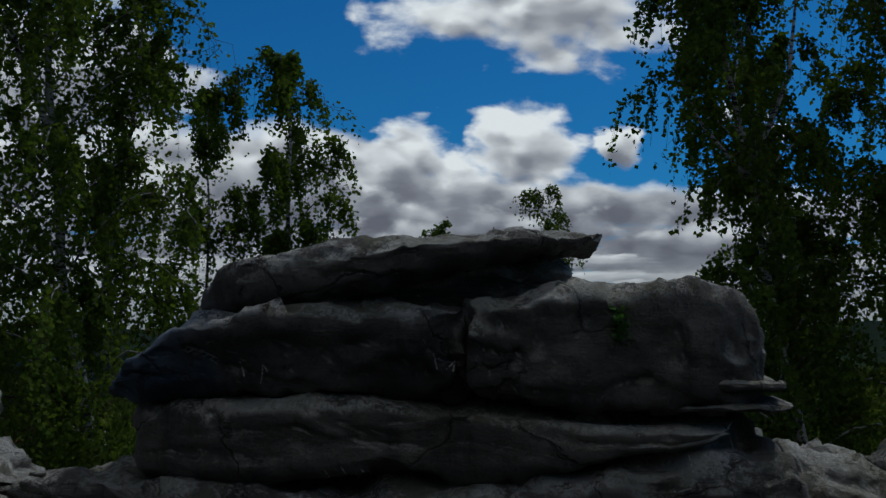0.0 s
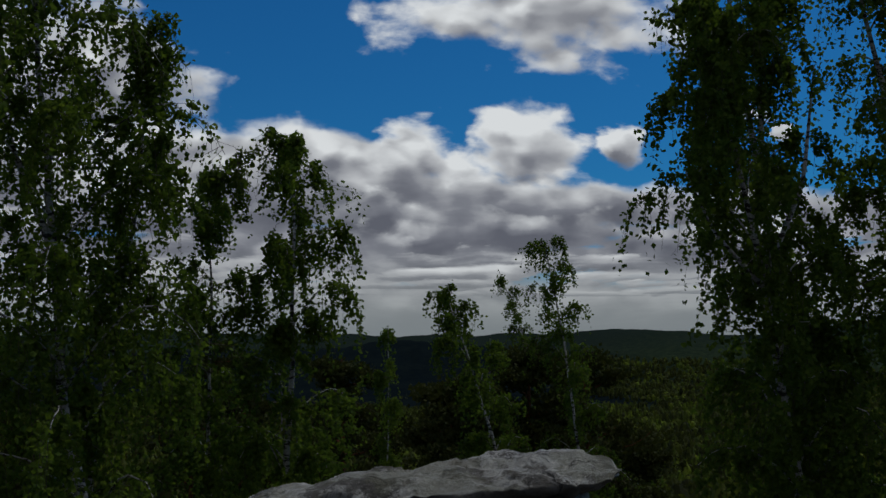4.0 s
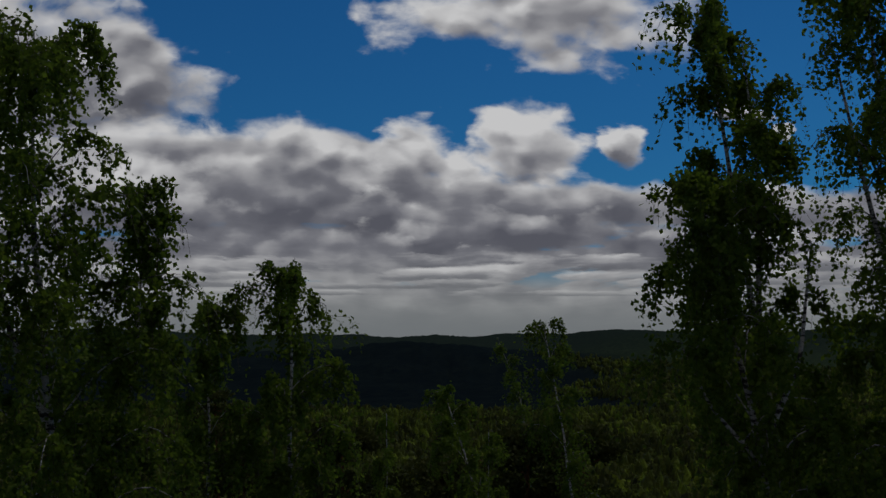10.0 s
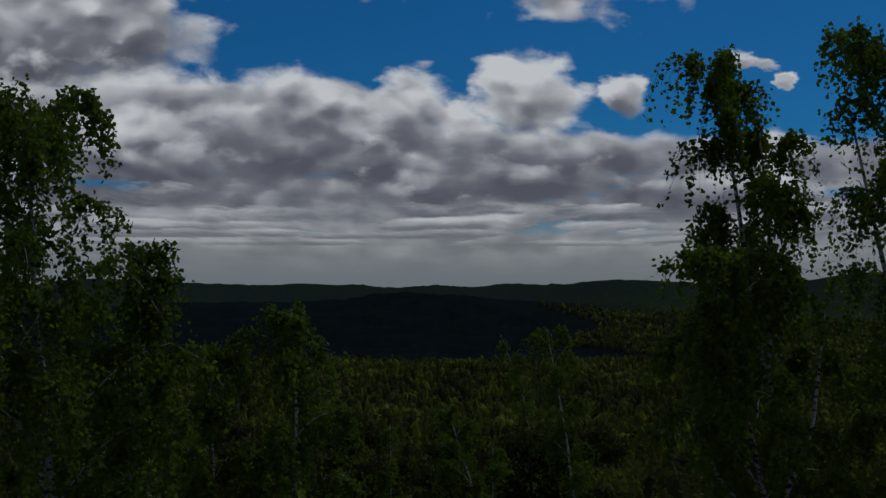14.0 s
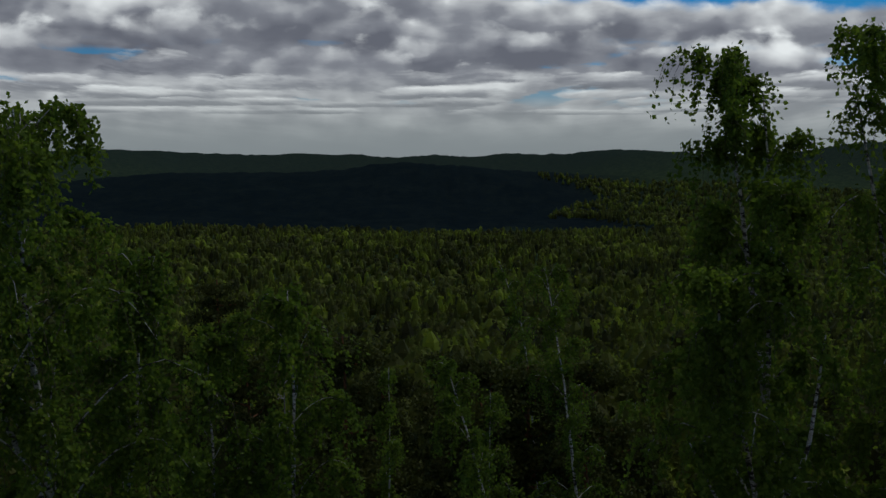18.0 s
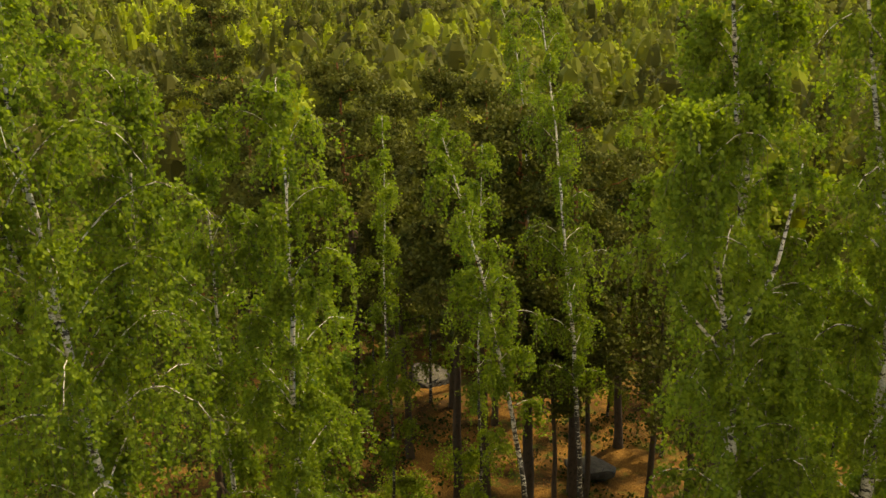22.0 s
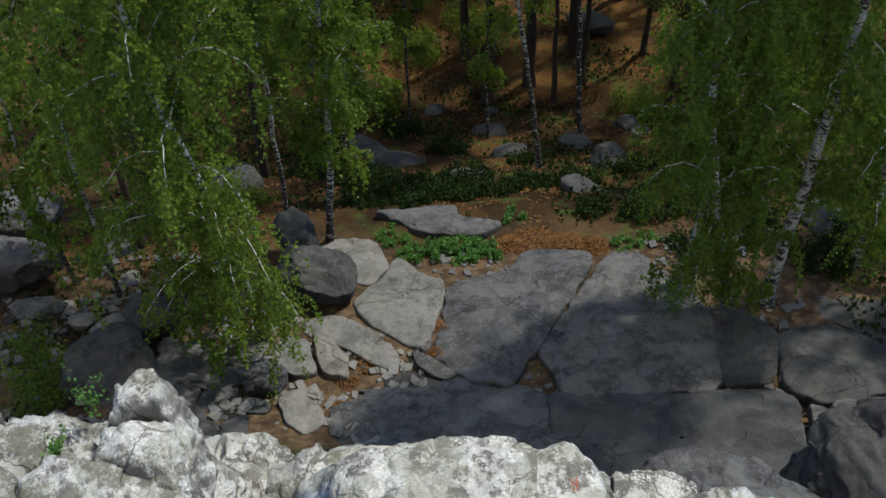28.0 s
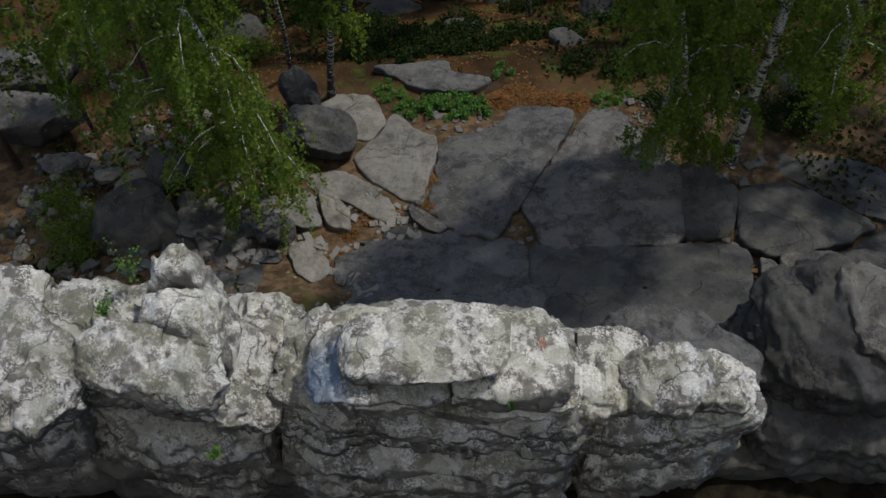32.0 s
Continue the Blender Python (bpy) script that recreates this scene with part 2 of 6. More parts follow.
def stone(name, base, pale, dark, moss, lichen, stain=None, bedding=1.0):
    def build(N, at):
        own = N.add("ShaderNodeObjectInfo").outputs["Random"]
        up = N.add("ShaderNodeSeparateXYZ", {0: N.add("ShaderNodeNewGeometry").outputs["Normal"]}).outputs[2]
        s = N.add("ShaderNodeSeparateXYZ", {0: at})
        big = N.noise(at, 0.9, 5.0, 0.6)
        mid = N.noise(at, 3.2, 8.0, 0.66)
        fine = N.noise(at, 24.0, 6.0, 0.7)
        col = N.mix(N.smooth(big, 0.36, 0.64), base, tuple(c * 0.60 for c in base))
        col = N.mix(N.math("MULTIPLY", N.smooth(mid, 0.53, 0.66), 0.32), col, dark)
        # rain streaks down steep faces
        runs = N.noise(N.add("ShaderNodeCombineXYZ", {0: s.outputs[0], 1: s.outputs[1], 2: N.math("MULTIPLY", s.outputs[2], 0.15)}).outputs[0], 2.6, 6.0, 0.65)
        col = N.mix(N.math("MULTIPLY", N.math("MULTIPLY", N.smooth(runs, 0.50, 0.66), N.smooth(up, 0.6, 0.1)), 0.65), col, dark)
        # pale lichen, broad sheets frayed at the edge, and crumbs; kept to upward faces, so steep ones carry painted
        # shade
        sheet = N.noise(at, 1.35, 12.0, 0.72)
        crumbs = N.noise(at, 17.0, 9.0, 0.82)
        lit_top = N.smooth(N.math("ADD", up, N.math("MULTIPLY", N.math("SUBTRACT", big, 0.5), 0.8)), 0.05, 0.72)
        pale_at = N.math("MULTIPLY", N.math("ADD", N.math("MULTIPLY", N.smooth(sheet, 0.475, 0.535), 0.62), N.math("MULTIPLY", N.math("MULTIPLY", N.smooth(crumbs, 0.50, 0.525), N.smooth(N.noise(at, 2.6, 6.0, 0.6), 0.44, 0.58)), 0.85), clamp=True), lit_top)
        col = N.mix(N.math("MULTIPLY", pale_at, lichen), col, pale)
        moss_at = N.math("MULTIPLY", N.smooth(N.noise(at, 1.1, 12.0, 0.68), 0.475, 0.53), N.smooth(up, 0.15, 0.75))
        col = N.mix(N.math("MULTIPLY", moss_at, moss), col, (0.225, 0.225, 0.165))
        col = N.mix(N.math("MULTIPLY", N.smooth(fine, 0.54, 0.64), 0.45), col, dark)
        # hairline cracks
        bent = N.add("ShaderNodeVectorMath", {0: at, 1: N.add("ShaderNodeVectorMath", {0: N.noise(at, 1.6, 5.0, 0.6, out=1), 1: (0.55, 0.55, 0.55)}, operation="MULTIPLY").outputs[0]}, operation="ADD").outputs[0]
        split = N.add("ShaderNodeTexVoronoi", {"Vector": bent, "Scale": 0.75}, feature="DISTANCE_TO_EDGE").outputs["Distance"]
        crack = N.math("MULTIPLY", N.smooth(split, 0.013, 0.004), N.smooth(N.noise(at, 0.8, 3.0, 0.5), 0.46, 0.56))
        # rubbed, paler edges
        worn = N.smooth(N.math("ADD", N.add("ShaderNodeNewGeometry").outputs["Pointiness"], N.math("MULTIPLY", N.math("SUBTRACT", fine, 0.5), 0.10)), 0.515, 0.575)
        col = N.mix(N.math("MULTIPLY", N.math("MULTIPLY", worn, 0.75), lichen), col, pale)
        if stain:
            (cx, cy, cz), size, paint = stain
            d = N.add("ShaderNodeVectorMath", {0: at, 1: (cx, cy, cz)}, operation="DISTANCE").outputs["Value"]
            near = N.smooth(N.math("ADD", d, N.math("MULTIPLY", N.math("SUBTRACT", mid, 0.5), 1.2)), size, size * 0.4)
            col = N.mix(N.math("MULTIPLY", near, 0.5), col, paint)
        col = N.mix(1.0, col, N.ramp(own, [(0.0, (0.88, 0.88, 0.90)), (0.5, (1, 1, 1)), (1.0, (1.08, 1.05, 1.0))]), "MULTIPLY")
        beds = N.noise(N.add("ShaderNodeCombineXYZ", {0: N.math("MULTIPLY", s.outputs[0], 0.5), 1: N.math("MULTIPLY", s.outputs[1], 0.5), 2: N.math("MULTIPLY", s.outputs[2], 5.5)}).outputs[0], 1.1, 6.0, 0.6)
        lines = N.math("MULTIPLY", N.math("MULTIPLY", N.smooth(N.math("ABSOLUTE", N.math("SUBTRACT", beds, 0.5)), 0.03, 0.0), N.smooth(up, 0.7, 0.15)), 0.40 * bedding)
        col = N.mix(lines, col, tuple(c * 0.5 for c in dark))
        col = N.mix(N.math("MULTIPLY", crack, 0.55), col, tuple(c * 0.4 for c in dark))
        h = N.math("ADD", N.math("MULTIPLY", mid, 0.8), N.math("MULTIPLY", fine, 0.3))
        h = N.math("ADD", h, N.math("MULTIPLY", crumbs, 0.25))
        h = N.math("SUBTRACT", N.math("ADD", h, N.math("MULTIPLY", beds, 0.22 * bedding)), N.math("MULTIPLY", lines, 0.5))
        h = N.math("SUBTRACT", h, N.math("MULTIPLY", crack, 0.5))
        return col, h, 0.12
    return material(name, build, 0.9, 0.15)


ROCK, CRUST, SHADE = (0.170, 0.158, 0.146), (0.64, 0.63, 0.60), (0.056, 0.050, 0.046)
GRANITE = stone("granite", ROCK, CRUST, SHADE, 0.45, 0.9)
TOP = stone("smooth_granite", ROCK, CRUST, SHADE, 0.50, 0.95, None, 0.15)
PAINTED = stone("painted_granite", ROCK, CRUST, SHADE, 0.5, 0.9, ((-2.35, 8.95, 0.05), 0.95, (0.06, 0.14, 0.26)), 0.25)
LEDGE = stone("ledge_stone", (0.076, 0.073, 0.073), (0.185, 0.180, 0.176), (0.034, 0.033, 0.034), 0.10, 0.55, None, 0.2)
PALE = stone("pale_stone", (0.185, 0.172, 0.155), (0.30, 0.285, 0.26), (0.08, 0.073, 0.066), 0.1, 0.4, None, 0.2)
# for dark rocks, and as a shaded tone on stone lying in shade
DARK = stone("dark_and_shaded_stone", (0.062, 0.061, 0.062), (0.13, 0.128, 0.125), (0.03, 0.03, 0.031), 0.1, 0.25, None, 0.4)


def soil(N, at):
    big = N.noise(at, 0.35, 5.0, 0.6)
    mid = N.noise(at, 2.2, 8.0, 0.7)
    fine = N.noise(at, 26.0, 5.0, 0.75)
    col = N.mix(N.smooth(big, 0.40, 0.62), (0.024, 0.016, 0.010), (0.068, 0.038, 0.017))
    col = N.mix(N.smooth(mid, 0.54, 0.66), col, (0.030, 0.022, 0.016))
    col = N.mix(N.math("MULTIPLY", N.smooth(fine, 0.52, 0.68), 0.6), col, (0.10, 0.060, 0.030))
    grass = N.math("MULTIPLY", N.smooth(N.noise(at, 0.6, 7.0, 0.68), 0.54, 0.64), 0.75)
    col = N.mix(grass, col, (0.050, 0.072, 0.018))
    grove_y = N.add("ShaderNodeSeparateXYZ", {0: at}).outputs[1]
    # needle litter, with sunlit patches of ground painted in as brighter orange
    needles = N.mix(N.smooth(fine, 0.42, 0.62), (0.070, 0.036, 0.014), (0.20, 0.112, 0.040))
    col = N.mix(N.math("MULTIPLY", N.smooth(N.math("ADD", grove_y, N.math("MULTIPLY", big, 14.0)), 42.0, 50.0), N.math("MULTIPLY", N.math("SUBTRACT", 0.9, grass), N.smooth(N.noise(at, 0.5, 4.0, 0.6), 0.38, 0.58))), col, needles)
    far_y = N.add("ShaderNodeSeparateXYZ", {0: at}).outputs[1]
    sandy = N.mix(N.smooth(mid, 0.42, 0.6), (0.065, 0.044, 0.028), (0.150, 0.100, 0.060))
    col = N.mix(N.math("MULTIPLY", N.math("MULTIPLY", N.smooth(far_y, 12.0, 13.0), N.smooth(far_y, 25.0, 21.0)), N.math("SUBTRACT", 0.85, N.math("MULTIPLY", grass, 0.6))), col, sandy)
    # front ground goes near black: shade below the ridge, put into the soil colour
    cliff_shade = N.mix(N.smooth(mid, 0.4, 0.6), (0.010, 0.008, 0.006), (0.022, 0.018, 0.012))
    col = N.mix(N.smooth(far_y, 11.8, 9.5), col, cliff_shade)
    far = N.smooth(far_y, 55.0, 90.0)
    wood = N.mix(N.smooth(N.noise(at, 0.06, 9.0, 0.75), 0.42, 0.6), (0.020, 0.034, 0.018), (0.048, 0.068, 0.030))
    # dark bluish belt: a cloud's shadow painted onto the far hill's woods
    cloud_shade = N.math("MULTIPLY", N.smooth(far_y, 1350.0, 1500.0), N.smooth(N.math("ADD", far_y, N.math("MULTIPLY", N.noise(at, 0.002, 3.0, 0.5), 700.0)), 3150.0, 2900.0))
    cloud_shade = N.math("MULTIPLY", cloud_shade, N.smooth(N.add("ShaderNodeSeparateXYZ", {0: at}).outputs[0], 560.0, 230.0))
    wood = N.mix(N.math("MULTIPLY", cloud_shade, 0.9), wood, N.mix(N.smooth(N.noise(at, 0.012, 8.0, 0.8), 0.45, 0.6), (0.005, 0.009, 0.015), (0.008, 0.013, 0.018)))
    # distance haze, mixed into the wood colour as blue-grey
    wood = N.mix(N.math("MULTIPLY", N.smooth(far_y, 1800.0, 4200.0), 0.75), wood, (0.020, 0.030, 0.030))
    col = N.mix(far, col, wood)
    h = N.math("ADD", mid, N.math("MULTIPLY", fine, 0.4))
    return col, h, 0.09


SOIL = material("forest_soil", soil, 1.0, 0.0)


def bark(N, at):
    s = N.add("ShaderNodeSeparateXYZ", {0: at})
    p = N.add("ShaderNodeCombineXYZ", {0: s.outputs[0], 1: s.outputs[1], 2: N.math("MULTIPLY", s.outputs[2], 2.6)}).outputs[0]
    marks = N.noise(p, 4.5, 7.0, 0.7)
    fine = N.noise(p, 26.0, 4.0, 0.6)
    col = N.mix(N.smooth(fine, 0.4, 0.65), (0.46, 0.445, 0.415), (0.27, 0.258, 0.235))
    # black scars, running together into dark cracked bark at the foot of the trunk
    old = N.math("MULTIPLY", N.smooth(s.outputs[2], -5.0, -8.6), 0.10)
    col = N.mix(N.smooth(N.math("ADD", marks, old), 0.51, 0.545), col, (0.030, 0.027, 0.025))
    return col, marks, 0.02


BIRCH_BARK = material("birch_bark", bark, 0.75, 0.3)


def pine_bark(N, at):
    s = N.add("ShaderNodeSeparateXYZ", {0: at})
    p = N.add("ShaderNodeCombineXYZ", {0: s.outputs[0], 1: s.outputs[1], 2: N.math("MULTIPLY", s.outputs[2], 0.4)}).outputs[0]
    n = N.noise(p, 11.0, 6.0, 0.7)
    warm = N.smooth(s.outputs[2], -9.0, -3.0)
    col = N.mix(warm, (0.055, 0.040, 0.032), (0.20, 0.085, 0.035))
    return N.mix(N.smooth(n, 0.5, 0.62), col, (0.025, 0.02, 0.017)), n, 0.04


PINE_BARK = material("pine_bark", pine_bark, 0.9, 0.2)


def foliage(name, cols, through=0.45, clump=0.5, cells=0.0):
    m = bpy.data.materials.new(name)
    m.use_nodes = True
    m.node_tree.nodes.clear()
    N = Nodes(m.node_tree)
    geo = N.add("ShaderNodeNewGeometry")
    own = N.add("ShaderNodeObjectInfo").outputs["Random"]
    leaf = geo.outputs["Random Per Island"]
    at = N.noise(geo.outputs["Position"], clump, 3.0, 0.5)
    f = N.math("ADD", N.math("MULTIPLY", leaf, 0.45), N.math("ADD", N.math("MULTIPLY", at, 0.7), N.math("MULTIPLY", own, 0.15)))
    if cells:
        cell = N.add("ShaderNodeTexVoronoi", {"Vector": N.add("ShaderNodeVectorMath", {0: geo.outputs["Position"], 1: (1, 1, 0.02)}, operation="MULTIPLY").outputs[0], "Scale": cells})
        tone = N.add("ShaderNodeSeparateColor", {0: cell.outputs["Color"]}).outputs[0]
        patch = N.noise(geo.outputs["Position"], clump, 3.0, 0.55)
        f = N.math("ADD", N.math("MULTIPLY", tone, 0.60), N.math("ADD", N.math("MULTIPLY", leaf, 0.12), N.math("MULTIPLY", N.smooth(patch, 0.3, 0.7), 0.55)))
    col = N.ramp(N.math("SUBTRACT", f, 0.15), [(i / (len(cols) - 1), c) for i, c in enumerate(cols)])
    back = N.mix(1.0, col, (1.20, 1.25, 0.62), "MULTIPLY")
    d = N.add("ShaderNodeBsdfPrincipled", {"Base Color": col, "Roughness": 0.7, "Specular IOR Level": 0.06})
    t = N.add("ShaderNodeBsdfTranslucent", {0: back})
    mx = N.add("ShaderNodeMixShader", {0: through, 1: d.outputs[0], 2: t.outputs[0]})
    N.add("ShaderNodeOutputMaterial", {0: mx.outputs[0]})
    return m


TWIG = material("twigs", lambda N, at: (N.mix(N.smooth(N.noise(at, 8.0), 0.4, 0.6), (0.06, 0.045, 0.035), (0.11, 0.09, 0.075)), None, 0), 0.8, 0.2)
BIRCH_LEAF = foliage("birch_leaves", [(0.050, 0.084, 0.016), (0.106, 0.158, 0.027), (0.190, 0.252, 0.043)], 0.5)
NEEDLE = foliage("pine_needles", [(0.030, 0.036, 0.011), (0.054, 0.062, 0.017), (0.090, 0.096, 0.026)], 0.2)
WOODS = foliage("far_woods", [(0.036, 0.038, 0.014), (0.073, 0.080, 0.021), (0.124, 0.146, 0.026), (0.265, 0.330, 0.034)], 0.3, 0.02, 0.2)
HERB = foliage("herbs", [(0.05, 0.12, 0.03), (0.09, 0.19, 0.05), (0.15, 0.25, 0.07)], 0.35, 2.0)
LITTER = foliage("leaf_litter", [(0.055, 0.026, 0.010), (0.13, 0.062, 0.022), (0.24, 0.125, 0.045)], 0.1, 3.0)
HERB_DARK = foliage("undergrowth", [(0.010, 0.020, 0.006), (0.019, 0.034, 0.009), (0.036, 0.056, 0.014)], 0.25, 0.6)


# ---- shaping tools ----
def lattice(p, seed=0):
    """Smooth value noise from -1 to 1 at an array of places."""
    i = np.floor(p).astype(np.int64)
    f = p - i
    f = f * f * f * (f * (f * 6 - 15) + 10)

    def h(q):
        n = (q[:, 0] * 73856093) ^ (q[:, 1] * 19349663) ^ (q[:, 2] * 83492791) ^ (seed * 2654435 + 12345)
        n = (n ^ (n >> 13)) * 1274126177
        n = n & 0x7FFFFFFF
        n = ((n ^ (n >> 15)) * 668265263) & 0x7FFFFFFF
        return (n & 0xFFFF) / 32767.5 - 1.0

    r = 0
    for dx in (0, 1):
        for dy in (0, 1):
            for dz in (0, 1):
                w = (f[:, 0] if dx else 1 - f[:, 0]) * (f[:, 1] if dy else 1 - f[:, 1]) * (f[:, 2] if dz else 1 - f[:, 2])
                r = r + w * h(i + np.array((dx, dy, dz)))
    return r


def fbm(p, octaves=4, gain=0.5, seed=0):
    r, a = 0, 1.0
    for o in range(octaves):
        r = r + a * lattice(p * 2.0 ** o + 17.3 * o, seed + o)
        a *= gain
    return r


def step(a, b, x):
    t = np.clip((x - a) / (b - a), 0, 1)
    return t * t * (3 - 2 * t)


def mesh_of(name, verts, faces, mat, smooth=True):
    me = bpy.data.meshes.new(name)
    verts, faces = np.asarray(verts, np.float32), np.asarray(faces, np.int32)
    k = faces.shape[1]
    me.vertices.add(len(verts))
    me.vertices.foreach_set("co", verts.ravel())
    me.loops.add(faces.size)
    me.loops.foreach_set("vertex_index", faces.ravel())
    me.polygons.add(len(faces))
    me.polygons.foreach_set("loop_start", np.arange(0, faces.size, k, dtype=np.int32))
    me.polygons.foreach_set("use_smooth", np.full(len(faces), smooth))
    me.update(calc_edges=True)
    me.materials.append(mat)
    return me


def thing(name, label, category, group="", kind="", at=(0, 0, 0)):
    ob = new(name)
    ob.empty_display_size = 0.2
    ob.location = at
    return tagged(ob, label, category, group, kind)


def part(name, me, parent, label="", kind=""):
    ob = new(name, me)
    ob.parent = parent
    return tagged(ob, label, "", "", kind)


def grid_faces(n, m, wrap=False):
    """Quads of an n by m array of points; wrap closes the second way."""
    i, j = np.meshgrid(np.arange(n - 1), np.arange(m if wrap else m - 1), indexing="ij")
    k = (j + 1) % m
    return np.stack([i * m + j, (i + 1) * m + j, (i + 1) * m + k, i * m + k], -1).reshape(-1, 4)


# ---- the lie of the land ----
PROFILE_Y = np.array([-60, 6.5, 9, 12, 14, 17, 25, 27.5, 33, 39, 50, 100, 340, 600, 1250, 1700])
PROFILE_Z = np.array([-5.2, -5.0, -5.2, -5.95, -6.2, -7.05, -9.5, -11.2, -14.6, -17.2, -18.0, -25, -57, -80, -92, -95])


def ground_z(x, y):
    x, y = np.asarray(x, float), np.asarray(y, float)
    z = np.interp(y, PROFILE_Y, PROFILE_Z)
    ledge = step(13, 17, y) * (1 - step(26, 36, y))
    z = z + 0.08 * np.clip(x, -6, 9) * ledge
    z = z - 1.2 * step(-7, -14, x) * step(12, 18, y) * (1 - step(40, 60, y))
    p = np.stack([x, y, 0 * x], -1).reshape(-1, 3)
    rough = (0.10 * fbm(p * 0.7, 3, seed=3) + 0.5 * fbm(p * 0.06, 2, seed=5) * step(35, 70, p[:, 1]) + 4.0 * fbm(p * 0.008, 3, seed=8) * step(90, 400, p[:, 1]))
    z = z + rough.reshape(z.shape)
    # distant hills
    d = step(1500, 2300, y)
    shape = 70 * np.exp(-((x + 150) / 900) ** 2) * np.exp(-((y - 2450) / 420) ** 2)
    shape = shape + 100 * np.exp(-((x - 760) / 360) ** 2) * np.exp(-((y - 3600) / 700) ** 2)
    shape = shape + 135 * np.exp(-((x - 1500) / 300) ** 2) * np.exp(-((y - 3700) / 600) ** 2)
    shape = shape + 112 * np.exp(-((x + 1200) / 330) ** 2) * np.exp(-((y - 3700) / 600) ** 2)
    shape = shape + 88 * step(3600, 4600, y)
    p2 = np.stack([x, y, 0 * x], -1).reshape(-1, 3)
    shape = shape + (9 * fbm(p2 * 0.003, 4, seed=21)).reshape(z.shape)
    return z + shape * d


def build_ground():
    ys = np.concatenate([np.linspace(-60, 6, 12), np.linspace(7, 60, 190), np.geomspace(60.6, 4700, 190)])
    s = np.linspace(-1, 1, 231)
    s = 0.35 * s + 0.65 * s ** 3
    Y = np.repeat(ys[:, None], len(s), 1)
    X = s[None, :] * (70 + np.maximum(Y, 0) * 0.75)
    Z = ground_z(X, Y)
    far = step(500, 1300, Y)
    p = np.stack([X, Y, Z], -1).reshape(-1, 3)
    Z = Z + (far * 5.0).reshape(Z.shape) * np.abs(lattice(p * np.array((0.045, 0.02, 0)), 4)).reshape(Z.shape)
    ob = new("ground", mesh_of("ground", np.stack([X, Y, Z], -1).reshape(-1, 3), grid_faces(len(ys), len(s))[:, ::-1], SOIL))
    tagged(ob, "brown forest soil with needles and grass, wooded hills far off", "ground", kind="structure")


build_ground()


# ---- rocks ----
def rock_mesh(half, seed, res=26, square=3.2, cuts=18, rough=0.10, strata=0.0, mat=None, depth=0.80, layers=3.0, taper=0.0, pits=0.0, flare=0.0, ledges=0.0):
    """A weathered block: a squared ball, cut by planes, with beds and fine relief."""
    rng = np.random.default_rng(seed)
    g = np.linspace(-1, 1, res)
    a, b = [q.ravel() for q in np.meshgrid(g, g, indexing="ij")]
    one = np.ones_like(a)
    sides, faces, o = [], [], 0
    f0 = grid_faces(res, res)
    for flip, pts in ((0, (a, b, one)), (1, (a, b, -one)), (1, (a, one, b)), (0, (a, -one, b)), (0, (one, a, b)), (1, (-one, a, b))):
        sides.append(np.stack(pts, -1))
        faces.append((f0[:, ::-1] if flip else f0) + o)
        o += res * res
    p, faces = np.concatenate(sides), np.concatenate(faces)
    key = np.round(p * 1e4).astype(np.int64)
    _, first, inv = np.unique(key, axis=0, return_index=True, return_inverse=True)
    p, faces = p[first], inv.ravel()[faces]
    p = np.tan(p * 0.72) / np.tan(0.72)
    p = p / (np.abs(p) ** square).sum(1, keepdims=True) ** (1 / square)
    for _ in range(cuts):
        n = rng.normal(size=3) * np.array((1, 1, 0.8))
        n /= np.linalg.norm(n)
        over = np.maximum(p @ n - rng.uniform(depth, depth + 0.26), 0)
        p = p - over[:, None] * n * 0.98
    p[:, 2] *= 1 - taper * p[:, 0]
    p[:, :2] *= (1 - flare * p[:, 2])[:, None]
    half = np.array(half, float)
    q = p * half
    out = p / np.linalg.norm(p, axis=1, keepdims=True)
    k = 1.0 / max(half.min(), 0.3)
    size = half.min()
    d = rough * size * (0.9 * fbm(q * 0.8 * k + seed, 3, seed=seed) + 0.8 * (0.35 - np.abs(fbm(q * 1.9 * k + seed, 3, 0.55, seed=seed + 7))))
    if strata:
        zz = q[:, 2] * layers + 0.7 * fbm(q * np.array((0.5, 0.5, 0.3)), 2, seed=seed + 3)
        w = zz - np.floor(zz)
        bed = lattice(np.stack([np.floor(zz) * 3.7, q[:, 0] * 0.35, q[:, 1] * 0.35], -1), seed + 9)
        groove = np.exp(-((w - 0.04) / 0.07) ** 2) + np.exp(-((w - 1.04) / 0.07) ** 2)
        side = np.array((1, 1, 0.0))
        wall = step(0.25, 0.75, np.linalg.norm(out * side, axis=1))
        q = q + out * side * (strata * wall * (0.55 * bed - 0.9 * groove))[:, None]
    if ledges:
        # worn steps along the bedding and along upright joints
        for axis, per, much in (((0.10, 0.06, 1.0), 2.3, 0.9 * ledges), ((1.0, 0.25, 0.15), 0.85, 0.65 * ledges), ((0.2, 1.0, 0.3), 1.0, 0.55 * ledges)):
            n = np.array(axis) / np.linalg.norm(axis)
            a = (q @ n) * per + 0.55 * fbm(q * 0.6 + seed + per, 4, 0.5, seed=seed + 13)
            w = a - np.floor(a)
            q = q + n * ((step(0.62, 1.0, w) - w) * much / per)[:, None]
    d = d - pits * np.maximum(fbm(q * 3.1 + seed, 3, 0.6, seed=seed + 5) - 0.35, 0) + 0.012 * fbm(q * 9.0, 2, 0.6, seed=seed + 2)
    q = q + out * d[:, None]
    return mesh_of("rock", q, faces, mat or GRANITE)


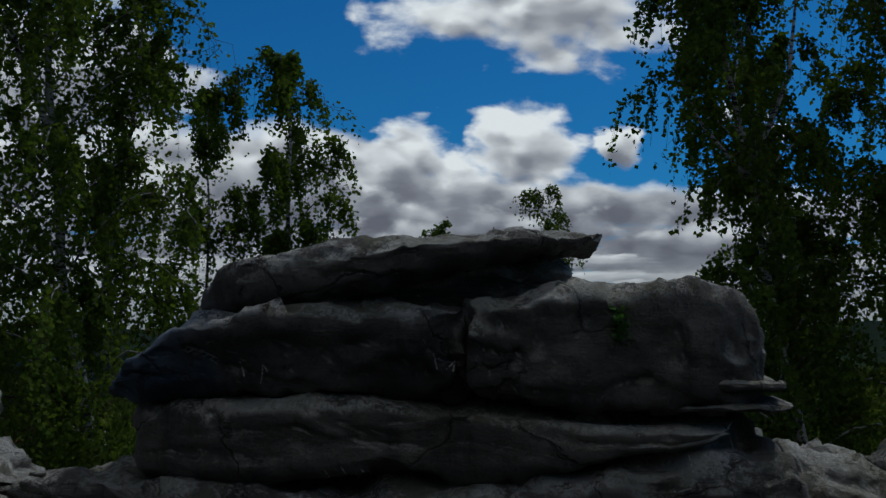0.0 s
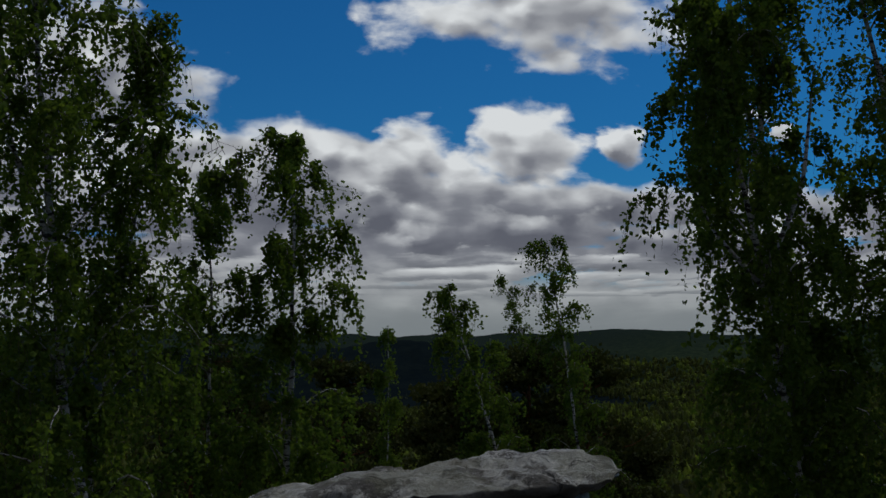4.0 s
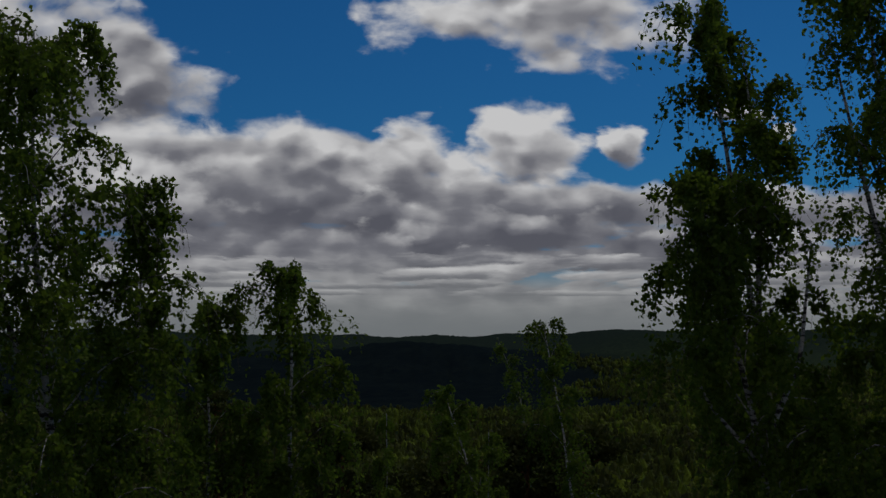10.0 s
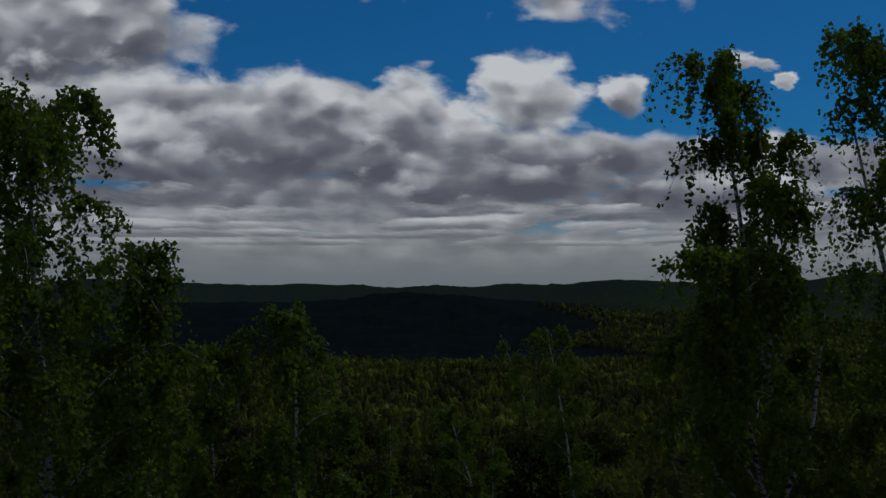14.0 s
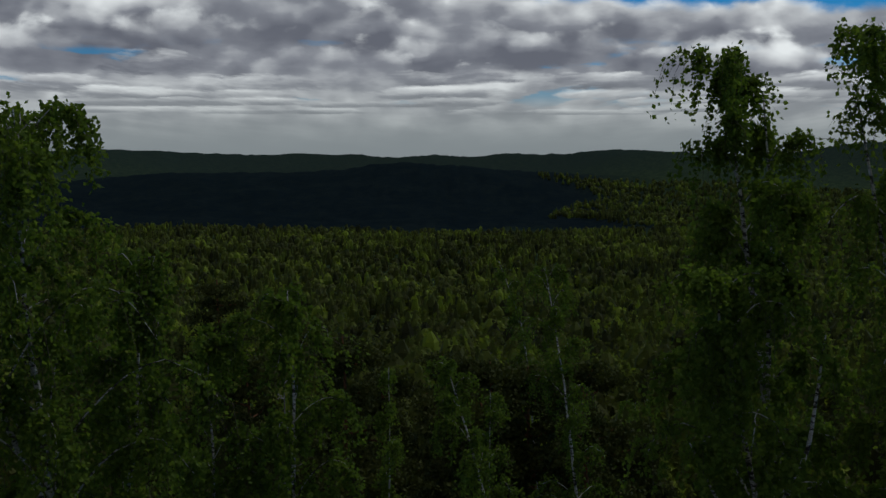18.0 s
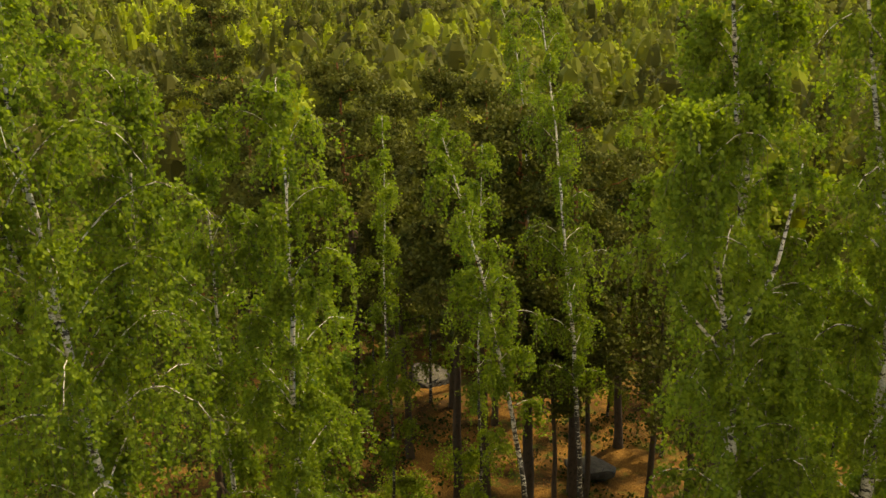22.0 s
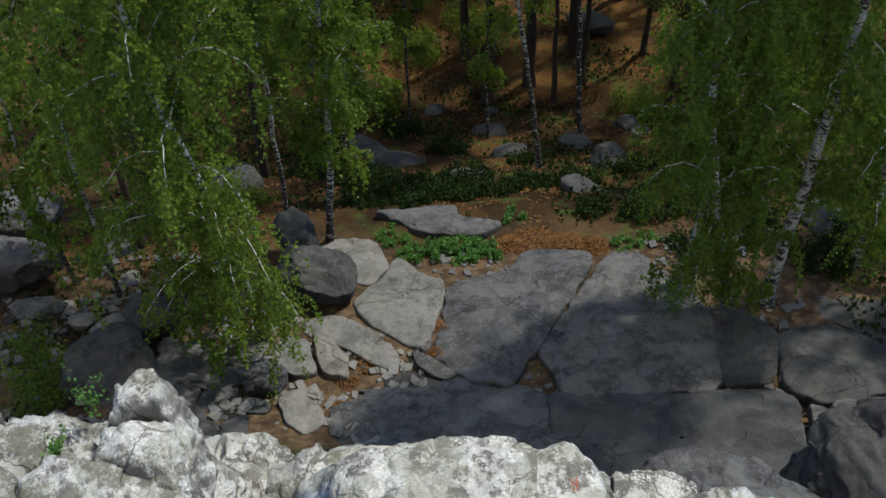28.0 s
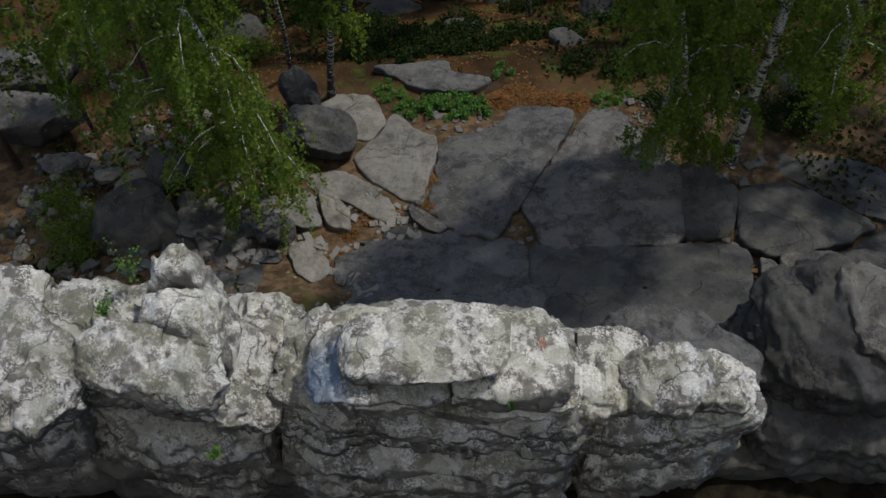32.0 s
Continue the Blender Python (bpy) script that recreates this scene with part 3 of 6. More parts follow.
def rock(name, label, at, half, seed, turn=(0, 0, 0), category="rock", group="", **kw):
    ob = new(name, rock_mesh(half, seed, **kw))
    ob.matrix_world = pose(*at, *turn)
    return tagged(ob, label, category, group)


def facets(q, size, seed):
    """Broken planes: every cell of a jittered lattice tilts its own way."""
    g = q / size
    i = np.floor(g).astype(np.int64)
    best, lift = np.full(len(q), 1e9), np.zeros(len(q))
    for dx in (-1, 0, 1):
        for dy in (-1, 0, 1):
            for dz in (-1, 0, 1):
                c = i + np.array((dx, dy, dz))
                n = (c[:, 0] * 73856093) ^ (c[:, 1] * 19349663) ^ (c[:, 2] * 83492791) ^ (seed * 2654435 + 12345)
                h = np.empty((len(q), 6))
                for k in range(6):
                    n = ((n ^ (n >> 13)) * 1274126177 + 7919 * k) & 0x7FFFFFFF
                    h[:, k] = ((n >> 7) & 0xFFFF) / 32767.5 - 1.0
                r = g - (c + 0.5 + 0.42 * h[:, :3])
                d = (r ** 2).sum(1)
                near = d < best
                best = np.where(near, d, best)
                lift = np.where(near, (r * h[:, 3:]).sum(1) + 0.35 * h[:, 3], lift)
    return lift * size


# the ridge of granite blocks in front
outcrop = thing("rock_outcrop", "layered grey granite outcrop with a leaning slab on top", "rock outcrop", "granite ridge", at=(0, 10, -5))


def block(name, at, half, seed, turn=(0, 0, 0), parent=None, label="", **kw):
    me = rock_mesh(half, seed, **kw)
    ob = part(name, me, parent or outcrop, label)
    ob.matrix_world = Matrix.Translation(-Vector((parent or outcrop).location)) @ pose(*at, *turn)
    return ob


def loft(name, keys, seed, parent=None, label="", nx=76, around=72, square=4.0, ends=(0.25, 0.25), lean=0.0, slope=0.0, rough=0.05, strata=0.0, layers=3.0, chips=6, pits=0.05, worn=0.7, mat=None, facet=0.16):
    """A rock from a few upright cuts along x: foot, top, front and back of each."""
    parent = parent or outcrop
    rng = np.random.default_rng(seed)
    k = np.array(keys, float)
    x0, x1 = k[0, 0], k[-1, 0]
    u = np.linspace(0, 1, nx)
    u = u + 0.10 * np.sin(2 * np.pi * u) / -1.0 * 0.9
    x = x0 + (x1 - x0) * u
    cut = [np.interp(x, k[:, 0], k[:, i]) for i in range(1, 5)]
    soft = np.array((0.08, 0.24, 0.36, 0.24, 0.08))
    cut = [np.convolve(np.pad(c, 2, mode="edge"), soft, "valid") for c in cut]
    near = np.minimum(np.clip((x - x0) / ends[0], 0, 1), 1), np.minimum(np.clip((x1 - x) / ends[1], 0, 1), 1)
    close = np.ones(nx)
    for d in near:
        close = close * np.maximum(1 - (1 - d) ** 2.6, 0) ** (1 / 2.6)
    a = np.linspace(0, 2 * np.pi, around, endpoint=False)
    ca, sa = np.cos(a), np.sin(a)
    r = (np.abs(ca) ** square + np.abs(sa) ** square) ** (-1 / square)
    ca, sa = ca * r, sa * r
    zb, zt, yf, yb = [c[:, None] for c in cut]
    hy, hz = (yb - yf) / 2 * close[:, None], (zt - zb) / 2 * close[:, None]
    py, pz = ca[None, :], sa[None, :]
    Y = (yf + yb) / 2 + hy * py + lean * (hz / max(float(hz.max()), 0.01)) * -pz * (py < 0) * -py
    Z = (zb + zt) / 2 + hz * pz + slope * (Y - (yf + yb) / 2)
    X = np.repeat(x[:, None], around, 1)
    q = np.stack([X, Y, Z], -1).reshape(-1, 3)
    mid = np.array(((x0 + x1) / 2, float((yf + yb).mean()) / 2, float((zb + zt).mean()) / 2))
    half = np.array(((x1 - x0) / 2, float(hy.max()), float(hz.max())))
    # broken corners
    p = (q - mid) / half
    for _ in range(chips):
        n = rng.normal(size=3) * np.array((0.8, 1.0, 0.6))
        n /= np.linalg.norm(n)
        lim = rng.uniform(0.86, 1.02) * np.percentile(p @ n, 99.5)
        p = p - np.maximum(p @ n - lim, 0)[:, None] * n * 0.95
    q = mid + p * half
    out = np.stack([0.4 * p[:, 0] ** 3, np.sign(p[:, 1]) * np.abs(p[:, 1]) ** 3 / half[1], np.sign(p[:, 2]) * np.abs(p[:, 2]) ** 3 / half[2]], -1)
    out /= np.linalg.norm(out, axis=1, keepdims=True) + 1e-6
    size = half.min()
    big = fbm(q * np.array((1.0, 1.0, 1.4)) + seed * 3.1, 3, seed=seed)
    ridge = np.abs(fbm(q * np.array((1.7, 1.7, 2.4)) + seed, 4, 0.55, seed=seed + 7))
    d = rough * (1.5 * big + 0.9 * (0.3 - ridge))
    d = d - pits * np.maximum(fbm(q * 2.6 + seed, 3, 0.6, seed=seed + 5) - 0.25, 0) + 0.010 * fbm(q * 7.0, 3, 0.6, seed=seed + 2)
    if strata:
        zz = q[:, 2] * layers + 0.8 * fbm(q * np.array((0.45, 0.45, 0.25)) + 5, 3, seed=77)
        w = zz - np.floor(zz)
        bed = lattice(np.stack([np.floor(zz) * 3.7, q[:, 0] * 0.5, q[:, 1] * 0.5], -1), 79)
        deep = 0.5 + 0.5 * lattice(np.stack([np.floor(zz + 0.5) * 5.1, q[:, 0] * 0.8, q[:, 1] * 0.8], -1), 81)
        groove = np.exp(-(w / 0.09) ** 2) + np.exp(-((w - 1) / 0.09) ** 2)
        wall = step(0.3, 0.8, np.linalg.norm(out[:, :2], axis=1))
        d = d + strata * wall * (0.5 * bed - 0.8 * deep * groove)
        z2 = q[:, 2] * layers * 2.7 + 0.9 * fbm(q * np.array((0.6, 0.6, 0.3)) + 9, 3, seed=83)
        w3 = z2 - np.floor(z2)
        thin = 0.5 + 0.5 * lattice(np.stack([np.floor(z2) * 4.3, q[:, 0] * 0.9, q[:, 1] * 0.9], -1), 85)
        d = d + strata * wall * thin * (0.40 * w3 - 0.45 * np.exp(-(w3 / 0.14) ** 2))
    # worn steps and creases
    for n, per, much in (((0.15, 0.25, 1.0), 3.4, 0.30), ((1.0, 0.3, 0.2), 1.3, 0.16), ((0.3, 1.0, 0.25), 1.6, 0.16)):
        n = np.array(n) / np.linalg.norm(n)
        a2 = (q @ n) * per + 0.75 * fbm(q * 0.9 + seed + per, 4, 0.5, seed=seed + 13)
        w2 = a2 - np.floor(a2)
        q = q + n * ((step(0.7, 1.0, w2) - w2) * much * worn / per)[:, None]
    warp = q + 0.10 * np.stack([lattice(q * 2.3 + 31 * k, seed + k) for k in range(3)], -1)
    d = d + facet * (facets(warp, 0.62, seed + 40) + 0.6 * facets(warp, 0.27, seed + 50))
    q = q + out * d[:, None]
    faces = grid_faces(nx, around, True)
    ob = part(name, mesh_of(name, q - np.array(parent.location), faces, mat or GRANITE), parent, label)
    return ob
# the middle of the ridge: a leaning slab on two blocks over thick beds
loft("slab", [(-1.98, 0.16, 0.34, 8.85, 9.9), (-1.5, 0.18, 0.66, 8.62, 10.1), (-0.4, 0.34, 0.78, 8.50, 10.2), (0.45, 0.58, 0.88, 8.48, 10.2), (0.9, 0.68, 0.87, 8.62, 10.15), (1.37, 0.75, 0.82, 8.8, 9.9)],
     11, label="lichen-spotted top slab", nx=110, around=90, square=4.5, ends=(0.3, 0.12), slope=-0.06, rough=0.04, chips=10, pits=0.05, worn=0.5, mat=TOP, facet=0.10)
loft("block", [(-1.7, -0.1, 0.30, 9.2, 10.2), (0.2, 0.0, 0.60, 9.25, 10.2), (1.18, 0.2, 0.76, 9.2, 10.2)], 18, square=6, rough=0.05, label="dark recessed block under the slab")
loft("block", [(-2.66, -0.52, -0.38, 8.9, 9.9), (-2.3, -0.55, -0.10, 8.6, 10.1), (-1.9, -0.52, 0.21, 8.48, 10.2), (-1.0, -0.5, 0.26, 8.45, 10.2), (0.26, -0.5, 0.26, 8.45, 10.2)],
     12, nx=90, around=84, square=5, ends=(0.3, 0.05), lean=0.22, rough=0.05, strata=0.03, layers=2.6, mat=PAINTED, facet=0.12)
loft("block", [(0.25, -0.5, 0.27, 8.46, 10.2), (1.2, -0.6, 0.38, 8.36, 10.3), (2.1, -0.6, 0.44, 8.34, 10.3), (2.4, -0.56, 0.32, 8.42, 10.2), (2.68, -0.5, 0.02, 8.7, 9.9)],
     13, nx=90, around=84, square=6, ends=(0.06, 0.3), lean=0.03, rough=0.04, chips=4, mat=TOP, facet=0.10)
loft("bed", [(1.75, -0.50, -0.34, 8.6, 9.8), (2.3, -0.47, -0.29, 8.32, 9.9), (2.78, -0.46, -0.31, 8.5, 9.7)], 16, nx=40, around=48, square=3.5, rough=0.03, worn=0.2, facet=0.03)
loft("bed", [(1.6, -0.66, -0.52, 8.6, 9.8), (2.3, -0.64, -0.47, 8.28, 9.9), (2.84, -0.62, -0.48, 8.5, 9.7)], 17, nx=40, around=48, square=3.5, rough=0.03, worn=0.2, facet=0.03)
loft("bed", [(-2.55, -1.2, -0.5, 9.05, 10.6), (-1.7, -1.15, -0.46, 8.55, 10.8), (0.5, -1.12, -0.47, 8.46, 10.8), (1.4, -0.98, -0.60, 8.36, 10.8), (2.0, -0.84, -0.66, 8.33, 10.6), (2.4, -0.76, -0.68, 8.5, 10.4)],
     14, nx=100, around=72, square=5, rough=0.05, strata=0.06, layers=2.0, worn=0.4, facet=0.07, mat=TOP)
loft("bed", [(-3.45, -2.3, -1.3, 8.8, 10.8), (-2.6, -2.3, -1.10, 8.36, 11.2), (0.6, -2.3, -1.10, 8.28, 11.2), (1.2, -2.3, -0.95, 8.22, 11.0), (2.0, -2.3, -0.78, 8.18, 10.8), (2.75, -2.3, -0.78, 8.3, 10.6), (2.98, -2.2, -1.1, 8.6, 10.2)],
     15, nx=110, around=90, square=6, rough=0.06, strata=0.20, layers=3.2)
loft("bed", [(-3.5, -5.4, -2.2, 8.5, 11.6), (-2.4, -5.4, -2.2, 7.95, 12), (1.2, -5.4, -2.2, 7.85, 12), (2.6, -5.4, -2.2, 8.0, 11.8), (3.05, -5.4, -2.2, 8.4, 11.2)],
     20, nx=90, around=110, square=7, rough=0.06, strata=0.26, layers=2.6)
loft("bed", [(-11.5, -5.6, -3.2, 8.3, 11), (-5, -5.6, -3.3, 8.25, 11.4), (2, -5.6, -3.6, 8.4, 11.4), (7, -5.7, -4.5, 8.7, 11.6), (13.5, -5.8, -4.6, 8.9, 12)], 19, nx=120, around=60, square=7, rough=0.10, strata=0.2, layers=2.4, mat=DARK)

dome = thing("domed_rock", "rounded grey granite rock with a pale lichen-ringed dome", "rock", "granite ridge", at=(4.6, 10, -5))
loft("dome", [(3.75, -1.5, -1.05, 8.95, 9.8), (4.1, -1.5, -0.76, 8.65, 10.1), (4.6, -1.5, -0.58, 8.52, 10.25), (5.1, -1.5, -0.64, 8.6, 10.2), (5.45, -1.5, -0.86, 8.85, 10.0), (5.68, -1.5, -1.15, 9.1, 9.8)],
     21, dome, nx=80, square=2.8, ends=(0.3, 0.3), rough=0.05, pits=0.06, mat=TOP, label="round cap with a pale ring")
loft("block", [(2.80, -1.9, -0.80, 8.55, 10.6), (3.3, -1.9, -0.92, 8.6, 10.8), (3.9, -1.9, -1.15, 8.75, 10.9), (4.5, -1.9, -1.3, 8.9, 10.8)], 22, dome, square=4, ends=(0.08, 0.3), slope=-0.06, rough=0.07, strata=0.06)
loft("block", [(5.15, -2.0, -1.25, 8.9, 10.3), (5.8, -2.0, -1.25, 8.85, 10.3), (6.35, -2.0, -1.40, 9.0, 10.1), (6.7, -2.0, -1.7, 9.3, 9.9)], 23, dome, square=3.4, ends=(0.2, 0.4), rough=0.06, pits=0.09)
loft("block", [(3.4, -2.4, -1.5, 9.4, 11.4), (4.6, -2.4, -1.42, 9.4, 11.8), (6.0, -2.4, -1.7, 9.4, 11.6), (7.1, -2.5, -2.1, 9.6, 10.9)], 26, dome, square=2.6, ends=(0.5, 0.8), slope=-0.35, rough=0.08, mat=LEDGE, label="smooth dark back of the rock")
loft("bed", [(2.95, -3.0, -1.75, 8.5, 10.6), (4.0, -3.0, -1.75, 8.32, 10.4), (5.2, -3.0, -1.8, 8.5, 10.2), (6.3, -3.0, -1.95, 8.75, 10.0), (6.95, -3.0, -2.3, 9.1, 9.9)], 24, dome, nx=90, around=80, square=4, ends=(0.1, 0.5), rough=0.07, strata=0.20, layers=3.2)
loft("bed", [(3.0, -5.4, -2.85, 8.4, 11.6), (4.2, -5.4, -2.8, 8.1, 11.8), (5.6, -5.4, -2.85, 8.35, 11.6), (6.9, -5.4, -3.0, 8.9, 11.2)], 25, dome, nx=80, around=80, square=5, ends=(0.1, 0.6), rough=0.08, strata=0.24, layers=2.6)

peak = thing("peaked_rock", "pale lichen-covered granite rock with a rounded peak", "rock", "granite ridge", at=(-5, 10, -5))
loft("peak", [(-6.0, -1.6, -0.45, 10.6, 11.5), (-5.82, -1.6, 0.30, 10.85, 11.7), (-5.5, -1.6, 0.58, 10.9, 11.8), (-4.98, -1.6, 0.54, 10.9, 11.75), (-4.74, -1.6, 0.10, 10.7, 11.6), (-4.5, -1.6, -0.7, 10.5, 11.4)],
     31, peak, nx=64, around=64, square=4.2, ends=(0.12, 0.12), rough=0.03, chips=4, mat=TOP, label="pale rounded peak")
loft("neck", [(-6.1, -1.4, -0.10, 10.0, 10.9), (-5.6, -1.4, 0.24, 9.95, 11.1), (-4.9, -1.4, 0.22, 9.7, 11.2), (-4.45, -1.4, 0.02, 9.4, 11.0), (-4.15, -1.5, -0.40, 9.2, 10.8)], 37, peak, square=3.2, ends=(0.2, 0.2), slope=-0.06, rough=0.04, mat=TOP, label="pinkish neck below the peak")
loft("slab", [(-7.2, -0.36, -0.06, 9.1, 9.9), (-6.75, -0.45, 0.10, 8.85, 10.3), (-5.7, -0.48, 0.16, 8.62, 10.15), (-4.7, -0.48, 0.08, 8.40, 9.95), (-4.1, -0.42, -0.06, 8.5, 9.6)],
     32, peak, nx=96, around=84, square=4.5, ends=(0.2, 0.25), lean=-0.12, slope=0.06, rough=0.06, chips=10, pits=0.06, mat=TOP, label="mossy front slab")
loft("block", [(-4.85, -1.8, -0.42, 8.6, 11.2), (-4.35, -1.8, -0.72, 8.36, 10.5), (-3.8, -1.8, -1.25, 8.4, 10.2), (-3.26, -1.9, -1.4, 8.6, 10.0)], 33, peak, square=3.2, ends=(0.2, 0.25), slope=-0.28, rough=0.07, pits=0.1)
loft("bed", [(-7.3, -1.9, -0.7, 9.1, 10.8), (-6.2, -1.9, -0.60, 8.95, 11), (-4.8, -1.9, -0.6, 8.75, 11), (-3.7, -1.9, -1.2, 8.5, 10.6), (-3.3, -1.9, -1.5, 8.7, 10.4)], 34, peak, nx=90, around=80, square=4.5, ends=(0.3, 0.2), rough=0.07, strata=0.18, layers=3.2)
loft("bed", [(-7.4, -5.4, -1.8, 8.6, 11.6), (-6, -5.4, -1.75, 8.2, 12), (-4.5, -5.4, -1.75, 8.1, 12), (-3.35, -5.4, -1.9, 8.4, 11.6)], 35, peak, nx=90, around=110, square=6, ends=(0.2, 0.2), rough=0.08, strata=0.26, layers=2.6)
loft("block", [(-4.45, -2.6, -1.45, 10.2, 11.9), (-3.5, -2.6, -1.35, 10.0, 11.8), (-2.55, -2.6, -1.75, 10.2, 11.3)], 36, peak, nx=60, around=60, square=3.2, ends=(0.3, 0.5), slope=-0.1, rough=0.06, label="mossy block behind the gap")

west = thing("rock_block", "white-blotched granite block in the ridge", "rock", "granite ridge", at=(-8.3, 10, -5))
loft("block", [(-9.6, -0.95, -0.05, 8.1, 11.2), (-8.5, -0.95, 0.10, 7.95, 10.9), (-7.6, -0.9, 0.06, 7.8, 10.2), (-7.0, -0.85, -0.12, 8.2, 9.4)], 41, west, nx=90, around=84, square=3.6, ends=(0.3, 0.35), slope=-0.05, rough=0.08, pits=0.12)
loft("block", [(-10.2, -1.5, -0.3, 10.2, 11.8), (-9.0, -1.5, -0.25, 10.2, 12.0), (-8.0, -1.6, -0.7, 10.4, 11.8)], 42, west, nx=44, around=48, square=3, rough=0.08)
loft("block", [(-8.3, -2.3, -1.15, 10.5, 11.9), (-7.3, -2.3, -1.05, 10.4, 12.0), (-6.1, -2.3, -1.2, 10.5, 11.9)], 43, west, nx=48, around=48, square=3.2, rough=0.08)
loft("bed", [(-10.8, -5.4, -0.85, 8.6, 11.8), (-9, -5.4, -0.8, 8.15, 11.9), (-7.7, -5.4, -0.8, 8.2, 11.8), (-7.15, -5.4, -1.0, 8.6, 11.4)], 44, west, nx=80, around=120, square=6, ends=(0.3, 0.2), rough=0.08, strata=0.24, layers=2.6)
loft("bed", [(-13.4, -5.6, -1.4, 9.0, 12), (-12, -5.6, -1.1, 8.8, 12.2), (-10.4, -5.6, -1.1, 8.8, 12.2)], 45, west, nx=40, around=70, square=4, ends=(0.6, 0.2), rough=0.1, strata=0.2)

east = thing("rounded_rock", "grey rounded granite rock in the ridge, darkened for deep shade", "rock", "granite ridge", at=(9, 11, -5))
# shade is coloured into the DARK pieces, light into the paler LEDGE block
loft("block", [(7.15, -4.0, -3.1, 10.3, 12.4), (7.8, -4.0, -2.5, 9.75, 13.0), (9.0, -4.0, -2.05, 9.6, 13.3), (10.3, -4.0, -2.0, 9.6, 13.4), (11.4, -4.0, -2.8, 10, 13)], 51, east, nx=110, around=110, square=2.7, ends=(0.7, 0.8), slope=0.03, rough=0.07, strata=0.10, layers=1.4, pits=0.03, mat=DARK, facet=0.22)
loft("block", [(8.9, -2.6, -1.95, 10.6, 12.6), (9.6, -2.6, -1.75, 10.3, 12.9), (10.7, -2.6, -1.9, 10.3, 12.6)], 52, east, nx=50, around=60, square=2.8, rough=0.05, mat=LEDGE, label="rounded block, paler for the light on it")
loft("bed", [(6.9, -5.6, -3.7, 9.3, 12.6), (8, -5.6, -3.6, 8.9, 12.8), (9.6, -5.6, -3.5, 8.7, 12.8), (11.6, -5.6, -3.6, 8.8, 12.8)], 53, east, nx=80, around=80, square=5, ends=(0.4, 0.3), rough=0.10, strata=0.24, layers=2.6, mat=DARK)
loft("bed", [(10.8, -5.8, -2.6, 9.6, 13.4), (12.5, -5.8, -2.3, 9.5, 13.6), (14.3, -5.8, -3.0, 9.8, 13.2)], 54, east, nx=40, around=60, square=3.4, ends=(0.3, 0.6), rough=0.12, strata=0.15, mat=DARK)


def rock_faces():
    vs, fs = [], []
    for ob in outcrop.children:
        o = len(vs)
        vs += [tuple(v.co + Vector(outcrop.location)) for v in ob.data.vertices]
        fs += [tuple(i + o for i in p.vertices) for p in ob.data.polygons]
    return BVHTree.FromPolygons(vs, fs)


def paint(strokes, mat, label, front=True, width=0.012):
    """Thin strokes of old paint laid on the rock, a little proud of it."""
    v, f = [], []
    for line in strokes:
        pts = []
        for (a, c), (d, e) in zip(line, line[1:]):
            pts += [(a + (d - a) * k / 5, c + (e - c) * k / 5) for k in range(6)]
        row = []
        for a, c in pts:
            hit = tree.ray_cast(Vector((a, 5, c)), Vector((0, 1, 0))) if front else tree.ray_cast(Vector((a, c, 4)), Vector((0, 0, -1)))
            if hit[0] is not None:
                row.append(hit[0] + Vector((0, -0.006, 0) if front else (0, 0, 0.006)))
        o = len(v)
        for k, p in enumerate(row):
            d = row[min(k + 1, len(row) - 1)] - row[max(k - 1, 0)]
            s = d.cross(Vector((0, 1, 0) if front else (0, 0, 1))).normalized() * width / 2
            v += [p - s, p + s]
        f += [(o + 2 * k, o + 2 * k + 2, o + 2 * k + 3, o + 2 * k + 1) for k in range(len(row) - 1)]
    if f:
        part("paint_mark", mesh_of("paint_mark", np.array([tuple(q) for q in v]) - np.array(outcrop.location), f, mat), outcrop, label)


def old_paint(col):
    return lambda N, at: (N.mix(N.smooth(N.noise(at, 30.0, 6.0, 0.7), 0.45, 0.6), col, (0.2, 0.18, 0.165)), None, 0)


WHITE_PAINT = material("white_paint", old_paint((0.6, 0.59, 0.57)), 0.8, 0.2)
RED_PAINT = material("red_paint", old_paint((0.30, 0.07, 0.03)), 0.8, 0.2)
tree = rock_faces()
for line in [[(-1.39, -0.38), (-1.36, -0.23), (-1.33, -0.29)], [(-1.54, -0.21), (-1.52, -0.33)], [(-0.05, -0.14), (-0.02, -0.27)], [(0.05, -0.27), (0.12, -0.21), (0.1, -0.29)], [(0.15, -0.04), (0.17, -0.14)], [(1.9, -0.91), (1.88, -1.02)], [(1.71, -1.12), (1.75, -1.17), (1.86, -1.12)], [(-0.19, 0.32), (-0.16, 0.31)], [(-0.88, -1.04), (-0.81, -1.19)], [(-0.76, -1.01), (-0.66, -1.19)], [(-0.61, -1.04), (-0.5, -1.16)]]:
    paint([line], WHITE_PAINT, "white painted stroke")
for line in [[(1.91, 9.59), (1.95, 9.32)], [(2.0, 9.61), (2.01, 9.37)], [(2.05, 9.54), (1.92, 9.44)]]:
    paint([line], RED_PAINT, "red painted stroke", False, 0.03)


# the ledge behind the ridge: broad slabs with soil in the joints
def ledge_z(x, y):
    return -7.0 - 0.3 * (y - 17) + 0.08 * np.clip(x, -6, 9)


